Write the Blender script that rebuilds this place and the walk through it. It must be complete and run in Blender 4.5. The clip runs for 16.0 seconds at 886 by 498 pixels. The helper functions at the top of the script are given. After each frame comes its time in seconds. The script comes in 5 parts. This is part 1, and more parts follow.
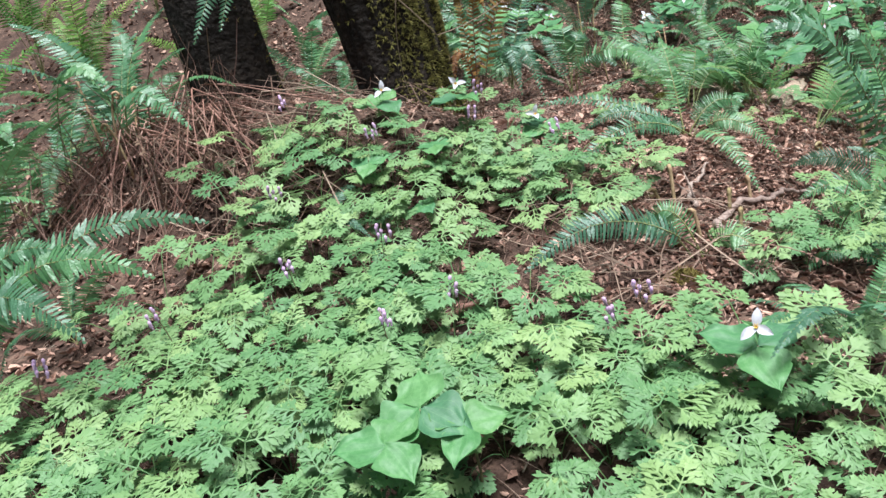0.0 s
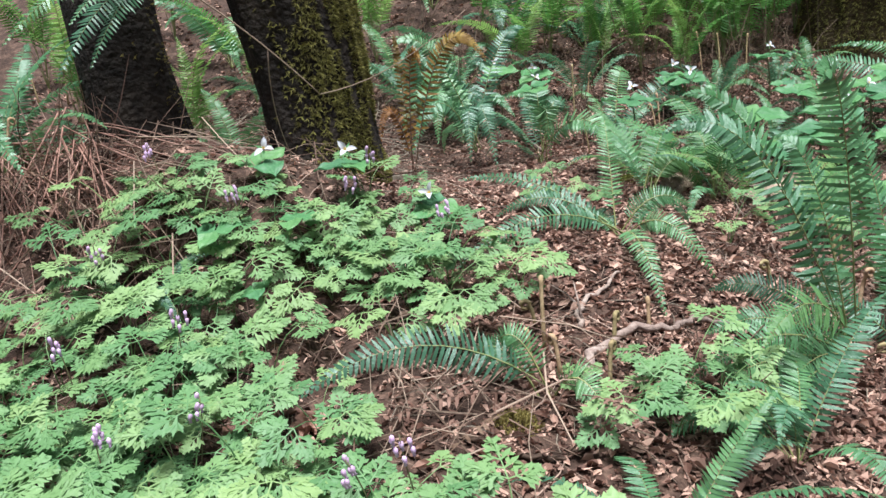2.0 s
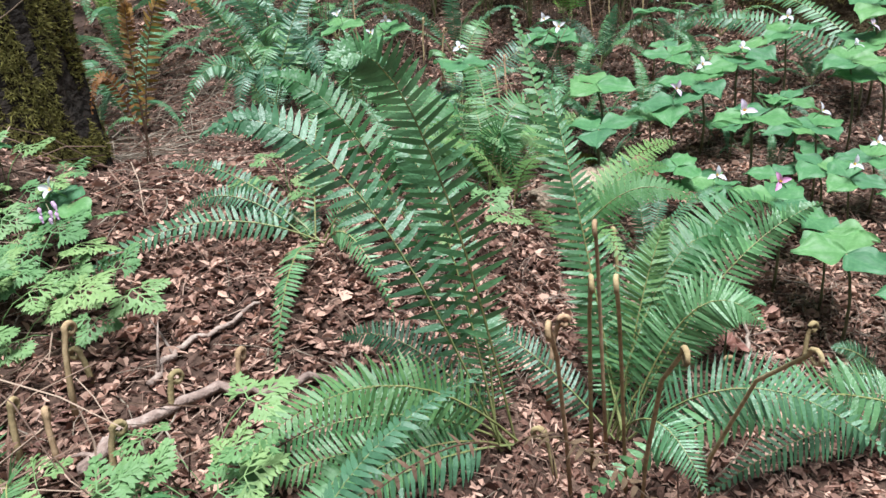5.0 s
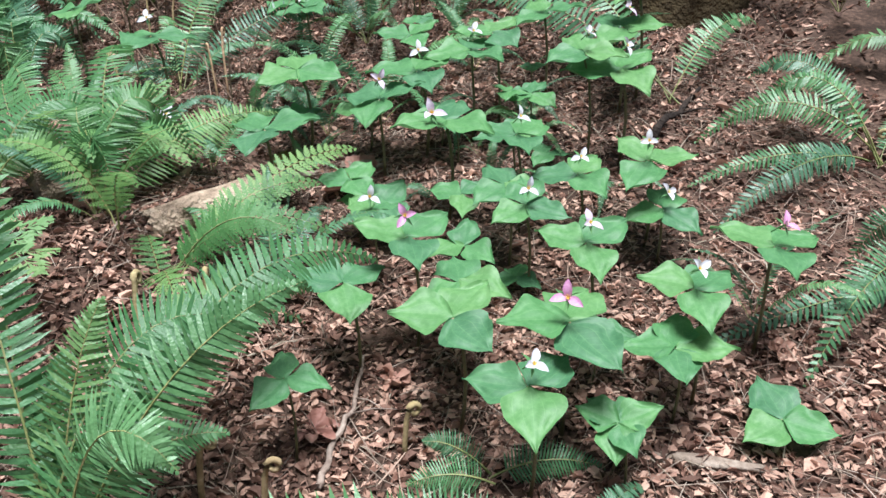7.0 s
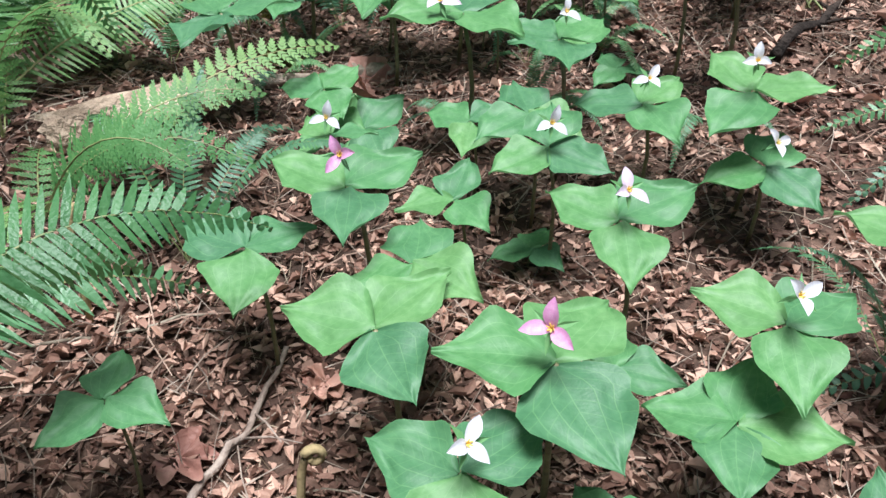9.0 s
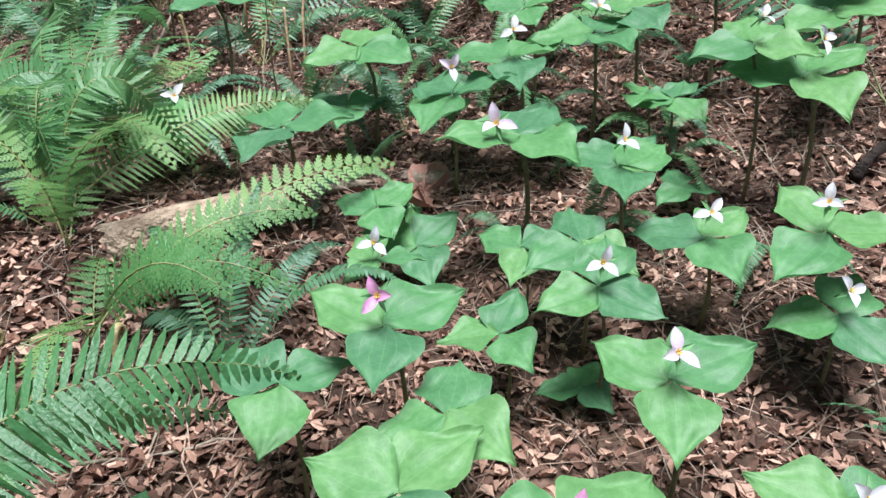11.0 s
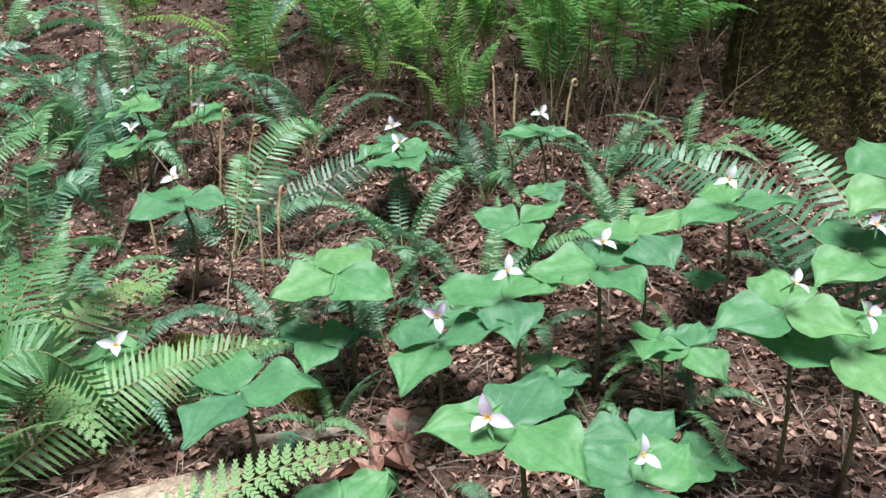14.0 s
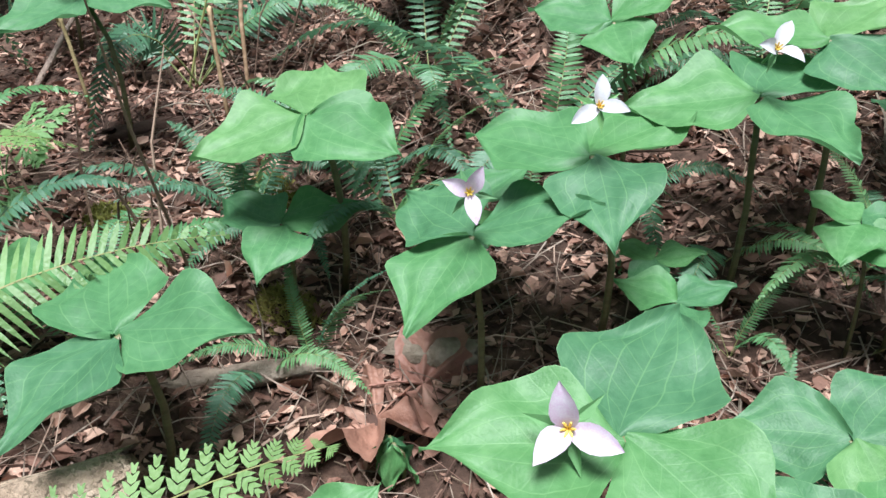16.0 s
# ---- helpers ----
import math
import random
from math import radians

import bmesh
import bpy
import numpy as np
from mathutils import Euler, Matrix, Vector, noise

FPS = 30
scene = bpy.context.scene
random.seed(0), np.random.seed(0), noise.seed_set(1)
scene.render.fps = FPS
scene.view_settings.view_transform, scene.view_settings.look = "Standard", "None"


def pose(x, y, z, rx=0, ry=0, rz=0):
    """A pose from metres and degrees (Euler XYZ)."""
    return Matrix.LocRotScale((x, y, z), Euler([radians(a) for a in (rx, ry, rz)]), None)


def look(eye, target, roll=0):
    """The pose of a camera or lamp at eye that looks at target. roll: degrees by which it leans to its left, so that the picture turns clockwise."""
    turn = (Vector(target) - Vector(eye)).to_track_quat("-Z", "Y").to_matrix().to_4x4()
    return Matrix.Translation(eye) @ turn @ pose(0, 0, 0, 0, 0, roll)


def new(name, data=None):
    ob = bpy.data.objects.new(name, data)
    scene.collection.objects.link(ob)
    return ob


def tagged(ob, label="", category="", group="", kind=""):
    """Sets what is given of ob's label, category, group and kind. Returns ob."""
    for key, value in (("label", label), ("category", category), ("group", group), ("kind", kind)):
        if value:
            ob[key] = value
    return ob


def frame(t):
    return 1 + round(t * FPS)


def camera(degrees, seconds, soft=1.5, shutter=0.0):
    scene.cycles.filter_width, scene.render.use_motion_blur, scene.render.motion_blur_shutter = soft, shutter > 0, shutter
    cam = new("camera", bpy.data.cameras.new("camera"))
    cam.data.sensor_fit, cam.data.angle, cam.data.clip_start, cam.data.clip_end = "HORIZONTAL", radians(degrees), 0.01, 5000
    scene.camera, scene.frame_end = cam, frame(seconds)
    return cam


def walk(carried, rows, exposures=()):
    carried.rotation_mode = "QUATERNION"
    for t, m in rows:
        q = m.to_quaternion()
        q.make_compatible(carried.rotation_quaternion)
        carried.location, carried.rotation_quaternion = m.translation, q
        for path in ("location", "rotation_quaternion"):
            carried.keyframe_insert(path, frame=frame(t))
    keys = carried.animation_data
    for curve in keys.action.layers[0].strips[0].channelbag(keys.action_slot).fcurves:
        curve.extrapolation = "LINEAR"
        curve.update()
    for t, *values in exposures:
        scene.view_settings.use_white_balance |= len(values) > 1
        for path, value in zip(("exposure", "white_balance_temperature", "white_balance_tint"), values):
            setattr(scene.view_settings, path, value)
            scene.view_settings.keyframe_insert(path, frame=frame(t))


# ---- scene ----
cam = camera(61.4, 16.0)
PATH = [
    (0, (-3.322, -1.380, 1.445), (-3.288, 0.526, 0.839), -11.4),
    (0.5, (-3.112, -1.290, 1.449), (-3.075, 0.621, 0.859), -10.5),
    (1, (-2.928, -1.131, 1.435), (-2.930, 0.790, 0.880), -8.8),
    (1.5, (-2.757, -1.017, 1.442), (-2.824, 0.914, 0.927), -7.6),
    (2, (-2.475, -0.912, 1.415), (-2.620, 1.021, 0.925), -6.3),
    (2.5, (-2.235, -0.816, 1.392), (-2.499, 1.106, 0.906), -6.6),
    (3, (-2.044, -0.662, 1.376), (-2.393, 1.238, 0.860), -6.4),
    (3.5, (-1.782, -0.574, 1.337), (-2.161, 1.312, 0.790), -6.4),
    (4, (-1.502, -0.468, 1.311), (-1.867, 1.410, 0.727), -6.3),
    (4.5, (-1.362, -0.263, 1.308), (-1.685, 1.615, 0.698), -6.2),
    (5, (-1.192, -0.123, 1.343), (-1.460, 1.760, 0.725), -5.7),
    (5.2, (-1.096, -0.085, 1.341), (-1.339, 1.795, 0.706), -5.6),
    (7.3, (-0.024, 0.703, 1.297), (-0.150, 2.545, 0.530), -3.5),
    (7.5, (0.043, 0.769, 1.268), (-0.115, 2.598, 0.475), -2.6),
    (8, (0.089, 0.977, 1.164), (-0.160, 2.757, 0.288), -2.4),
    (8.2, (0.073, 1.076, 1.132), (-0.205, 2.827, 0.206), -2.6),
    (10.3, (0.114, 1.423, 1.132), (-0.487, 3.081, 0.188), -3.0),
    (10.5, (0.116, 1.430, 1.163), (-0.498, 3.111, 0.270), -2.9),
    (11, (0.121, 1.445, 1.233), (-0.502, 3.176, 0.449), -2.8),
    (11.5, (0.142, 1.469, 1.306), (-0.458, 3.244, 0.608), -2.8),
    (12, (0.162, 1.489, 1.373), (-0.423, 3.297, 0.750), -2.5),
    (12.5, (0.171, 1.505, 1.415), (-0.413, 3.335, 0.857), -2.3),
    (13, (0.197, 1.554, 1.458), (-0.398, 3.392, 0.943), -2.2),
    (13.5, (0.158, 1.664, 1.487), (-0.452, 3.501, 0.983), -1.9),
    (14, (0.022, 1.841, 1.532), (-0.600, 3.663, 0.992), -1.8),
    (14.5, (-0.054, 2.004, 1.553), (-0.672, 3.812, 0.960), -1.6),
    (15, (-0.112, 2.289, 1.482), (-0.763, 4.039, 0.765), -1.7),
    (15.5, (-0.183, 2.514, 1.366), (-0.891, 4.162, 0.481), -3.0),
    (16, (-0.215, 2.599, 1.304), (-0.927, 4.199, 0.338), -4.3),
]
walk(cam, [(t, look(eye, target, roll)) for t, eye, target, roll in PATH])

# ---- light ----
world = bpy.data.worlds.new("overcast_sky")
scene.world = world
world.use_nodes = True
wn = world.node_tree.nodes
sky = wn.new("ShaderNodeTexSky")
sky.sky_type = "NISHITA"
sky.sun_disc = False
sky.sun_elevation = radians(78)
sky.sun_rotation = radians(155)
sky.air_density = 1.0
sky.dust_density = 4.0
wn["Background"].inputs["Strength"].default_value = 0.048
world.node_tree.links.new(sky.outputs[0], wn["Background"].inputs["Color"])
sun_data = bpy.data.lights.new("sun", "SUN")
sun_data.energy = 5.0
sun_data.angle = radians(24)
sun_data.color = (0.88, 0.94, 1.0)
sun = new("sun", sun_data)
sun.matrix_world = look((0.8, -1.7, 9), (0, 0, 0))
scene.view_settings.exposure = 1.06


# ---- materials ----
def mat(name, cols, scale=30.0, rough=0.6, bump=0.3, bump_scale=None, through_light=0.0, vary=0.15, spec=0.5, tone=False, stops=(0.3, 0.5, 0.7)):
    """A noise-driven surface: three colours at two scales, relief, and some light through thin leaves."""
    m = bpy.data.materials.new(name)
    m.use_nodes = True
    nt = m.node_tree
    n, ln = nt.nodes, nt.links
    p = n["Principled BSDF"]
    tc = n.new("ShaderNodeTexCoord")
    a = n.new("ShaderNodeTexNoise")
    a.inputs["Scale"].default_value, a.inputs["Detail"].default_value = scale, 6
    b = n.new("ShaderNodeTexNoise")
    b.inputs["Scale"].default_value, b.inputs["Detail"].default_value = scale * 0.17, 3
    ln.new(tc.outputs["Object"], a.inputs["Vector"])
    ln.new(tc.outputs["Object"], b.inputs["Vector"])
    mix = n.new("ShaderNodeMath")
    mix.operation = "MULTIPLY_ADD"
    mix.inputs[1].default_value = 0.5
    half = n.new("ShaderNodeMath")
    half.operation = "MULTIPLY"
    half.inputs[1].default_value = 0.5
    ln.new(b.outputs["Fac"], half.inputs[0])
    ln.new(a.outputs["Fac"], mix.inputs[0])
    ln.new(half.outputs[0], mix.inputs[2])
    ramp = n.new("ShaderNodeValToRGB")
    e = ramp.color_ramp.elements
    e[0].position, e[1].position = stops[0], stops[2]
    e.new(stops[1])
    for el, c in zip(e, cols):
        el.color = (*c, 1)
    fac = mix.outputs[0]
    if tone:
        at = n.new("ShaderNodeAttribute")
        at.attribute_name = "tone"
        add = n.new("ShaderNodeMath")
        add.operation = "MULTIPLY_ADD"
        add.inputs[1].default_value = 0.3
        ln.new(fac, add.inputs[0])
        ln.new(at.outputs["Fac"], add.inputs[2])
        fac = add.outputs[0]
    ln.new(fac, ramp.inputs[0])
    info = n.new("ShaderNodeObjectInfo")
    hsv = n.new("ShaderNodeHueSaturation")
    rv = n.new("ShaderNodeMapRange")
    rv.inputs["To Min"].default_value, rv.inputs["To Max"].default_value = 1 - vary, 1 + vary
    ln.new(info.outputs["Random"], rv.inputs["Value"])
    ln.new(rv.outputs[0], hsv.inputs["Value"])
    rh = n.new("ShaderNodeMapRange")
    rh.inputs["To Min"].default_value, rh.inputs["To Max"].default_value = 0.5 + vary * 0.14, 0.5 - vary * 0.14
    ln.new(info.outputs["Random"], rh.inputs["Value"])
    ln.new(rh.outputs[0], hsv.inputs["Hue"])
    ln.new(ramp.outputs[0], hsv.inputs["Color"])
    ln.new(hsv.outputs[0], p.inputs["Base Color"])
    p.inputs["Roughness"].default_value = rough
    p.inputs["Specular IOR Level"].default_value = spec
    bn = n.new("ShaderNodeTexNoise")
    bn.inputs["Scale"].default_value, bn.inputs["Detail"].default_value = bump_scale or scale * 2, 5
    ln.new(tc.outputs["Object"], bn.inputs["Vector"])
    bp = n.new("ShaderNodeBump")
    bp.inputs["Strength"].default_value, bp.inputs["Distance"].default_value = bump, 0.01
    ln.new(bn.outputs["Fac"], bp.inputs["Height"])
    ln.new(bp.outputs[0], p.inputs["Normal"])
    if through_light:
        tr = n.new("ShaderNodeBsdfTranslucent")
        ms = n.new("ShaderNodeMixShader")
        ms.inputs[0].default_value = through_light
        ln.new(hsv.outputs[0], tr.inputs["Color"])
        ln.new(p.outputs[0], ms.inputs[1])
        ln.new(tr.outputs[0], ms.inputs[2])
        ln.new(ms.outputs[0], n["Material Output"].inputs["Surface"])
    return m


def veined(m, lines, lift, strength=0.5):
    """Adds parallel-arched veins, light and raised, along the leaf's own length."""
    nt = m.node_tree
    n, ln = nt.nodes, nt.links
    uv = n.new("ShaderNodeUVMap")
    sep = n.new("ShaderNodeSeparateXYZ")
    ln.new(uv.outputs[0], sep.inputs[0])
    mul = n.new("ShaderNodeMath")
    mul.operation = "MULTIPLY"
    mul.inputs[1].default_value = lines
    ln.new(sep.outputs["Y"], mul.inputs[0])
    pp = n.new("ShaderNodeMath")
    pp.operation = "PINGPONG"
    pp.inputs[1].default_value = 0.5
    ln.new(mul.outputs[0], pp.inputs[0])
    rg = n.new("ShaderNodeMapRange")
    rg.inputs["From Min"].default_value, rg.inputs["From Max"].default_value = 0.0, 0.045
    rg.inputs["To Min"].default_value, rg.inputs["To Max"].default_value = 1.0, 0.0
    ln.new(pp.outputs[0], rg.inputs["Value"])
    # side veins that leave the midrib and sweep towards the tip
    off = n.new("ShaderNodeMath")
    off.operation = "SUBTRACT"
    off.inputs[1].default_value = 0.5
    ln.new(sep.outputs["Y"], off.inputs[0])
    away = n.new("ShaderNodeMath")
    away.operation = "ABSOLUTE"
    ln.new(off.outputs[0], away.inputs[0])
    slant = n.new("ShaderNodeMath")
    slant.operation = "MULTIPLY_ADD"
    slant.inputs[1].default_value = -0.62
    ln.new(away.outputs[0], slant.inputs[0])
    ln.new(sep.outputs["X"], slant.inputs[2])
    many = n.new("ShaderNodeMath")
    many.operation = "MULTIPLY"
    many.inputs[1].default_value = 9.0
    ln.new(slant.outputs[0], many.inputs[0])
    pp2 = n.new("ShaderNodeMath")
    pp2.operation = "PINGPONG"
    pp2.inputs[1].default_value = 0.5
    ln.new(many.outputs[0], pp2.inputs[0])
    rg2 = n.new("ShaderNodeMapRange")
    rg2.inputs["From Min"].default_value, rg2.inputs["From Max"].default_value = 0.0, 0.06
    rg2.inputs["To Min"].default_value, rg2.inputs["To Max"].default_value = 0.55, 0.0
    ln.new(pp2.outputs[0], rg2.inputs["Value"])
    both = n.new("ShaderNodeMath")
    both.operation = "MAXIMUM"
    ln.new(rg.outputs[0], both.inputs[0])
    ln.new(rg2.outputs[0], both.inputs[1])
    hsv = [x for x in n if x.bl_idname == "ShaderNodeHueSaturation"][0]
    mx = n.new("ShaderNodeMix")
    mx.data_type = "RGBA"
    mx.blend_type = "MIX"
    fac = n.new("ShaderNodeMath")
    fac.operation = "MULTIPLY"
    fac.inputs[1].default_value = strength
    ln.new(both.outputs[0], fac.inputs[0])
    ln.new(fac.outputs[0], mx.inputs[0])
    ln.new(hsv.outputs[0], mx.inputs[6])
    mx.inputs[7].default_value = (*lift, 1)
    for link in list(hsv.outputs[0].links):
        if link.to_node != mx:
            ln.new(mx.outputs[2], link.to_socket)
    bp = [x for x in n if x.bl_idname == "ShaderNodeBump"][0]
    height = bp.inputs["Height"].links[0].from_socket
    add = n.new("ShaderNodeMath")
    add.operation = "MULTIPLY_ADD"
    add.inputs[1].default_value = -0.35
    ln.new(both.outputs[0], add.inputs[0])
    ln.new(height, add.inputs[2])
    ln.new(add.outputs[0], bp.inputs["Height"])
    return m


M_SOIL = mat("forest_soil", [(0.017, 0.010, 0.007), (0.058, 0.034, 0.025), (0.17, 0.102, 0.074)], 46, 0.9, 0.9, 90, vary=0.0, spec=0.2)
M_LITTER = mat("dead_leaf", [(0.050, 0.025, 0.018), (0.215, 0.112, 0.082), (0.50, 0.315, 0.240)], 25, 0.75, 0.4, 120, 0.12, vary=0.0, spec=0.3, tone=True, stops=(0.1, 0.55, 1.1))
M_MAPLE = mat("dead_maple_leaf", [(0.14, 0.060, 0.042), (0.31, 0.150, 0.110), (0.47, 0.29, 0.225)], 22, 0.6, 0.5, 80, 0.1, vary=0.05)
M_TWIG = mat("twig", [(0.06, 0.034, 0.024), (0.145, 0.088, 0.062), (0.30, 0.215, 0.16)], 60, 0.8, 0.4, 150, vary=0.1, tone=True, spec=0.3, stops=(0.1, 0.55, 1.1))
M_STICK = mat("weathered_stick", [(0.10, 0.070, 0.055), (0.22, 0.165, 0.130), (0.40, 0.33, 0.275)], 45, 0.8, 0.6, 120, vary=0.15, spec=0.3)
M_PALE = mat("rotten_pale_wood", [(0.15, 0.105, 0.070), (0.42, 0.32, 0.23), (0.64, 0.53, 0.41)], 26, 0.85, 0.9, 70, vary=0.1, spec=0.2)
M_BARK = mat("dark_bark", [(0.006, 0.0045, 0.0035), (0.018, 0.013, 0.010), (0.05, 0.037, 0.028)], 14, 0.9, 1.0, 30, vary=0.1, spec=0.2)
M_MOSSBARK = mat("mossy_bark", [(0.024, 0.017, 0.010), (0.060, 0.045, 0.024), (0.11, 0.092, 0.045)], 11, 0.95, 1.0, 38, vary=0.1, spec=0.1)
M_MOSS = mat("moss", [(0.055, 0.048, 0.018), (0.125, 0.112, 0.036), (0.24, 0.225, 0.065)], 18, 0.9, 0.4, 100, 0.25, vary=0.2, spec=0.15, tone=True, stops=(0.1, 0.55, 1.1))
M_FERN = mat("sword_fern_leaf", [(0.046, 0.128, 0.054), (0.078, 0.200, 0.088), (0.130, 0.280, 0.138)], 14, 0.36, 0.3, 160, 0.3, vary=0.25, spec=0.6)
M_FERN_NEW = mat("spring_fern_leaf", [(0.095, 0.220, 0.050), (0.160, 0.335, 0.082), (0.250, 0.450, 0.125)], 14, 0.5, 0.3, 160, 0.5, vary=0.2)
M_FERN_MID = mat("fresh_sword_fern_leaf", [(0.058, 0.150, 0.046), (0.098, 0.225, 0.076), (0.160, 0.310, 0.118)], 14, 0.42, 0.3, 160, 0.38, vary=0.22, spec=0.55)
M_LADY = mat("lady_fern_leaf", [(0.075, 0.185, 0.052), (0.125, 0.275, 0.086), (0.190, 0.365, 0.130)], 14, 0.5, 0.3, 160, 0.45, vary=0.2)
M_RACHIS = mat("fern_stalk", [(0.10, 0.12, 0.035), (0.18, 0.20, 0.07), (0.27, 0.25, 0.11)], 40, 0.6, 0.2, vary=0.15)
M_DEADFERN = mat("dead_fern", [(0.06, 0.036, 0.025), (0.15, 0.088, 0.06), (0.28, 0.185, 0.135)], 30, 0.8, 0.4, 120, 0.15, vary=0.2, spec=0.2)
M_RUST = mat("rusty_fern", [(0.08, 0.04, 0.015), (0.20, 0.10, 0.02), (0.38, 0.24, 0.03)], 18, 0.7, 0.3, 120, 0.3, vary=0.2)
M_CROZIER = mat("crozier_scales", [(0.17, 0.12, 0.062), (0.33, 0.235, 0.13), (0.53, 0.41, 0.25)], 70, 0.9, 0.25, 200, vary=0.15, spec=0.2)
M_TRILL = veined(mat("trillium_leaf", [(0.054, 0.166, 0.060), (0.075, 0.214, 0.078), (0.110, 0.270, 0.105)], 12, 0.50, 0.13, 45, 0.3, vary=0.2, spec=0.38), 6.0, (0.20, 0.39, 0.16), 0.36)
M_STEM = mat("trillium_stem", [(0.06, 0.06, 0.03), (0.12, 0.11, 0.05), (0.15, 0.16, 0.07)], 50, 0.5, 0.2, vary=0.15)
M_WHITE = mat("white_petal", [(0.52, 0.48, 0.57), (0.62, 0.60, 0.65), (0.72, 0.71, 0.74)], 30, 0.55, 0.2, 90, 0.3, vary=0.03)
M_PINKISH = mat("blushing_petal", [(0.60, 0.38, 0.55), (0.66, 0.52, 0.66), (0.72, 0.66, 0.73)], 28, 0.55, 0.2, 90, 0.3, vary=0.03)
M_PINK = mat("pink_petal", [(0.56, 0.20, 0.42), (0.66, 0.28, 0.52), (0.74, 0.42, 0.62)], 28, 0.55, 0.2, 90, 0.3, vary=0.05)
M_ANTHER = mat("yellow_anther", [(0.60, 0.40, 0.05), (0.74, 0.52, 0.10), (0.80, 0.62, 0.2)], 80, 0.7, 0.3, vary=0.05)
M_HEART = mat("bleeding_heart_leaf", [(0.100, 0.200, 0.070), (0.165, 0.295, 0.112), (0.248, 0.400, 0.168)], 16, 0.55, 0.25, 120, 0.35, vary=0.22)
M_BLOOM = mat("mauve_bloom", [(0.56, 0.34, 0.56), (0.68, 0.46, 0.67), (0.78, 0.60, 0.77)], 60, 0.6, 0.2, 150, 0.3, vary=0.1)


for m in (M_BARK, M_MOSSBARK, M_PALE):
    for node in m.node_tree.nodes:
        if node.bl_idname == "ShaderNodeBump":
            node.inputs["Distance"].default_value = 0.04

# ---- ground ----
def soft(u):
    return math.log1p(math.exp(u)) if u < 30 else u


A_LEFT, MOUND, MX, MY = 0.57, 0.42, -3.75, 2.35


def height(x, y):
    """The hillside: a gentle slope that steepens uphill, higher towards the two trunks, level far off."""
    far = min(max(y, -4.0), 40.0)
    rise = -0.40 + 0.24 * far + 0.22 * 0.4 * soft((far - 4.2) / 0.4)
    rise += A_LEFT * math.tanh(soft((-x - 0.8) / 0.2) * 0.2 / 0.9) / (1 + math.exp((far - 3.5) / 0.45))
    rise += MOUND * math.exp(-(((x - MX) / 0.8) ** 2 + ((y - MY) / 0.55) ** 2))
    rise += 0.30 * math.exp(-(((x + 4.62) / 0.62) ** 2 + ((y - 2.48) / 0.50) ** 2))
    rise += 0.09 * math.exp(-(((x + 1.12) / 0.32) ** 2 + ((y - 2.90) / 0.36) ** 2))
    return rise


def bumps(x, y):
    v = Vector((x, y, 0))
    return 0.030 * noise.noise(v * 2.3) + 0.014 * noise.noise(v * 7.1) + 0.006 * noise.noise(v * 19.0)


def on_ground(x, y):
    return height(x, y) + bumps(x, y)


def mesh_of(name, verts, faces, mats, slots=None, smooth=False, uvs=None, tone=None):
    me = bpy.data.meshes.new(name)
    me.from_pydata([tuple(v) for v in verts], [], faces)
    for m in mats if isinstance(mats, (list, tuple)) else [mats]:
        me.materials.append(m)
    if slots:
        me.polygons.foreach_set("material_index", slots)
    if smooth:
        me.polygons.foreach_set("use_smooth", [True] * len(faces))
    if uvs:
        layer = me.uv_layers.new(name="UVMap")
        for loop in me.loops:
            layer.data[loop.index].uv = uvs[loop.vertex_index]
    if tone is not None:
        at = me.attributes.new("tone", "FLOAT", "FACE")
        at.data.foreach_set("value", tone)
    me.update()
    return me


def axis_steps():
    near = [-6.5 + 0.06 * i for i in range(150)]
    out = [2.8 * 1.22 ** k for k in range(1, 30)]
    return [-6.8 - v for v in reversed(out)] + near + [2.5 + v - 2.8 + 0.3 for v in out]


def build_ground():
    xs = axis_steps()
    ys = [-3.0 - 1.0 * 1.25 ** k for k in reversed(range(1, 27))] + [-3.0 + 0.065 * i for i in range(170)] + [8.1 + 1.0 * 1.22 ** k for k in range(1, 30)]
    verts = [(x, y, on_ground(x, y)) for y in ys for x in xs]
    w = len(xs)
    faces = [(j * w + i, j * w + i + 1, (j + 1) * w + i + 1, (j + 1) * w + i) for j in range(len(ys) - 1) for i in range(w - 1)]
    ob = new("ground", mesh_of("ground", verts, faces, M_SOIL, smooth=True))
    tagged(ob, "sloping forest floor of brown soil and needles", "ground", kind="structure")


build_ground()


# ---- tubes, trunks and sticks ----
def tube(points, radii, sides=6, wobble=0.0, rnd=None):
    """Vertices and faces of a tapered tube along points."""
    verts, faces = [], []
    for i, p in enumerate(points):
        t = (points[min(i + 1, len(points) - 1)] - points[max(i - 1, 0)]).normalized()
        a = t.cross(Vector((0.31, 0.2, 1)) if abs(t.z) < 0.95 else Vector((1, 0, 0))).normalized()
        b = t.cross(a)
        for k in range(sides):
            u = 2 * math.pi * k / sides
            r = radii[i] * (1 + (rnd.uniform(-wobble, wobble) if rnd else 0))
            verts.append(p + a * (r * math.cos(u)) + b * (r * math.sin(u)))
    for i in range(len(points) - 1):
        for k in range(sides):
            faces.append((i * sides + k, i * sides + (k + 1) % sides, (i + 1) * sides + (k + 1) % sides, (i + 1) * sides + k))
    faces.append(tuple(range(sides))[::-1])
    faces.append(tuple(range((len(points) - 1) * sides, len(points) * sides)))
    return verts, faces


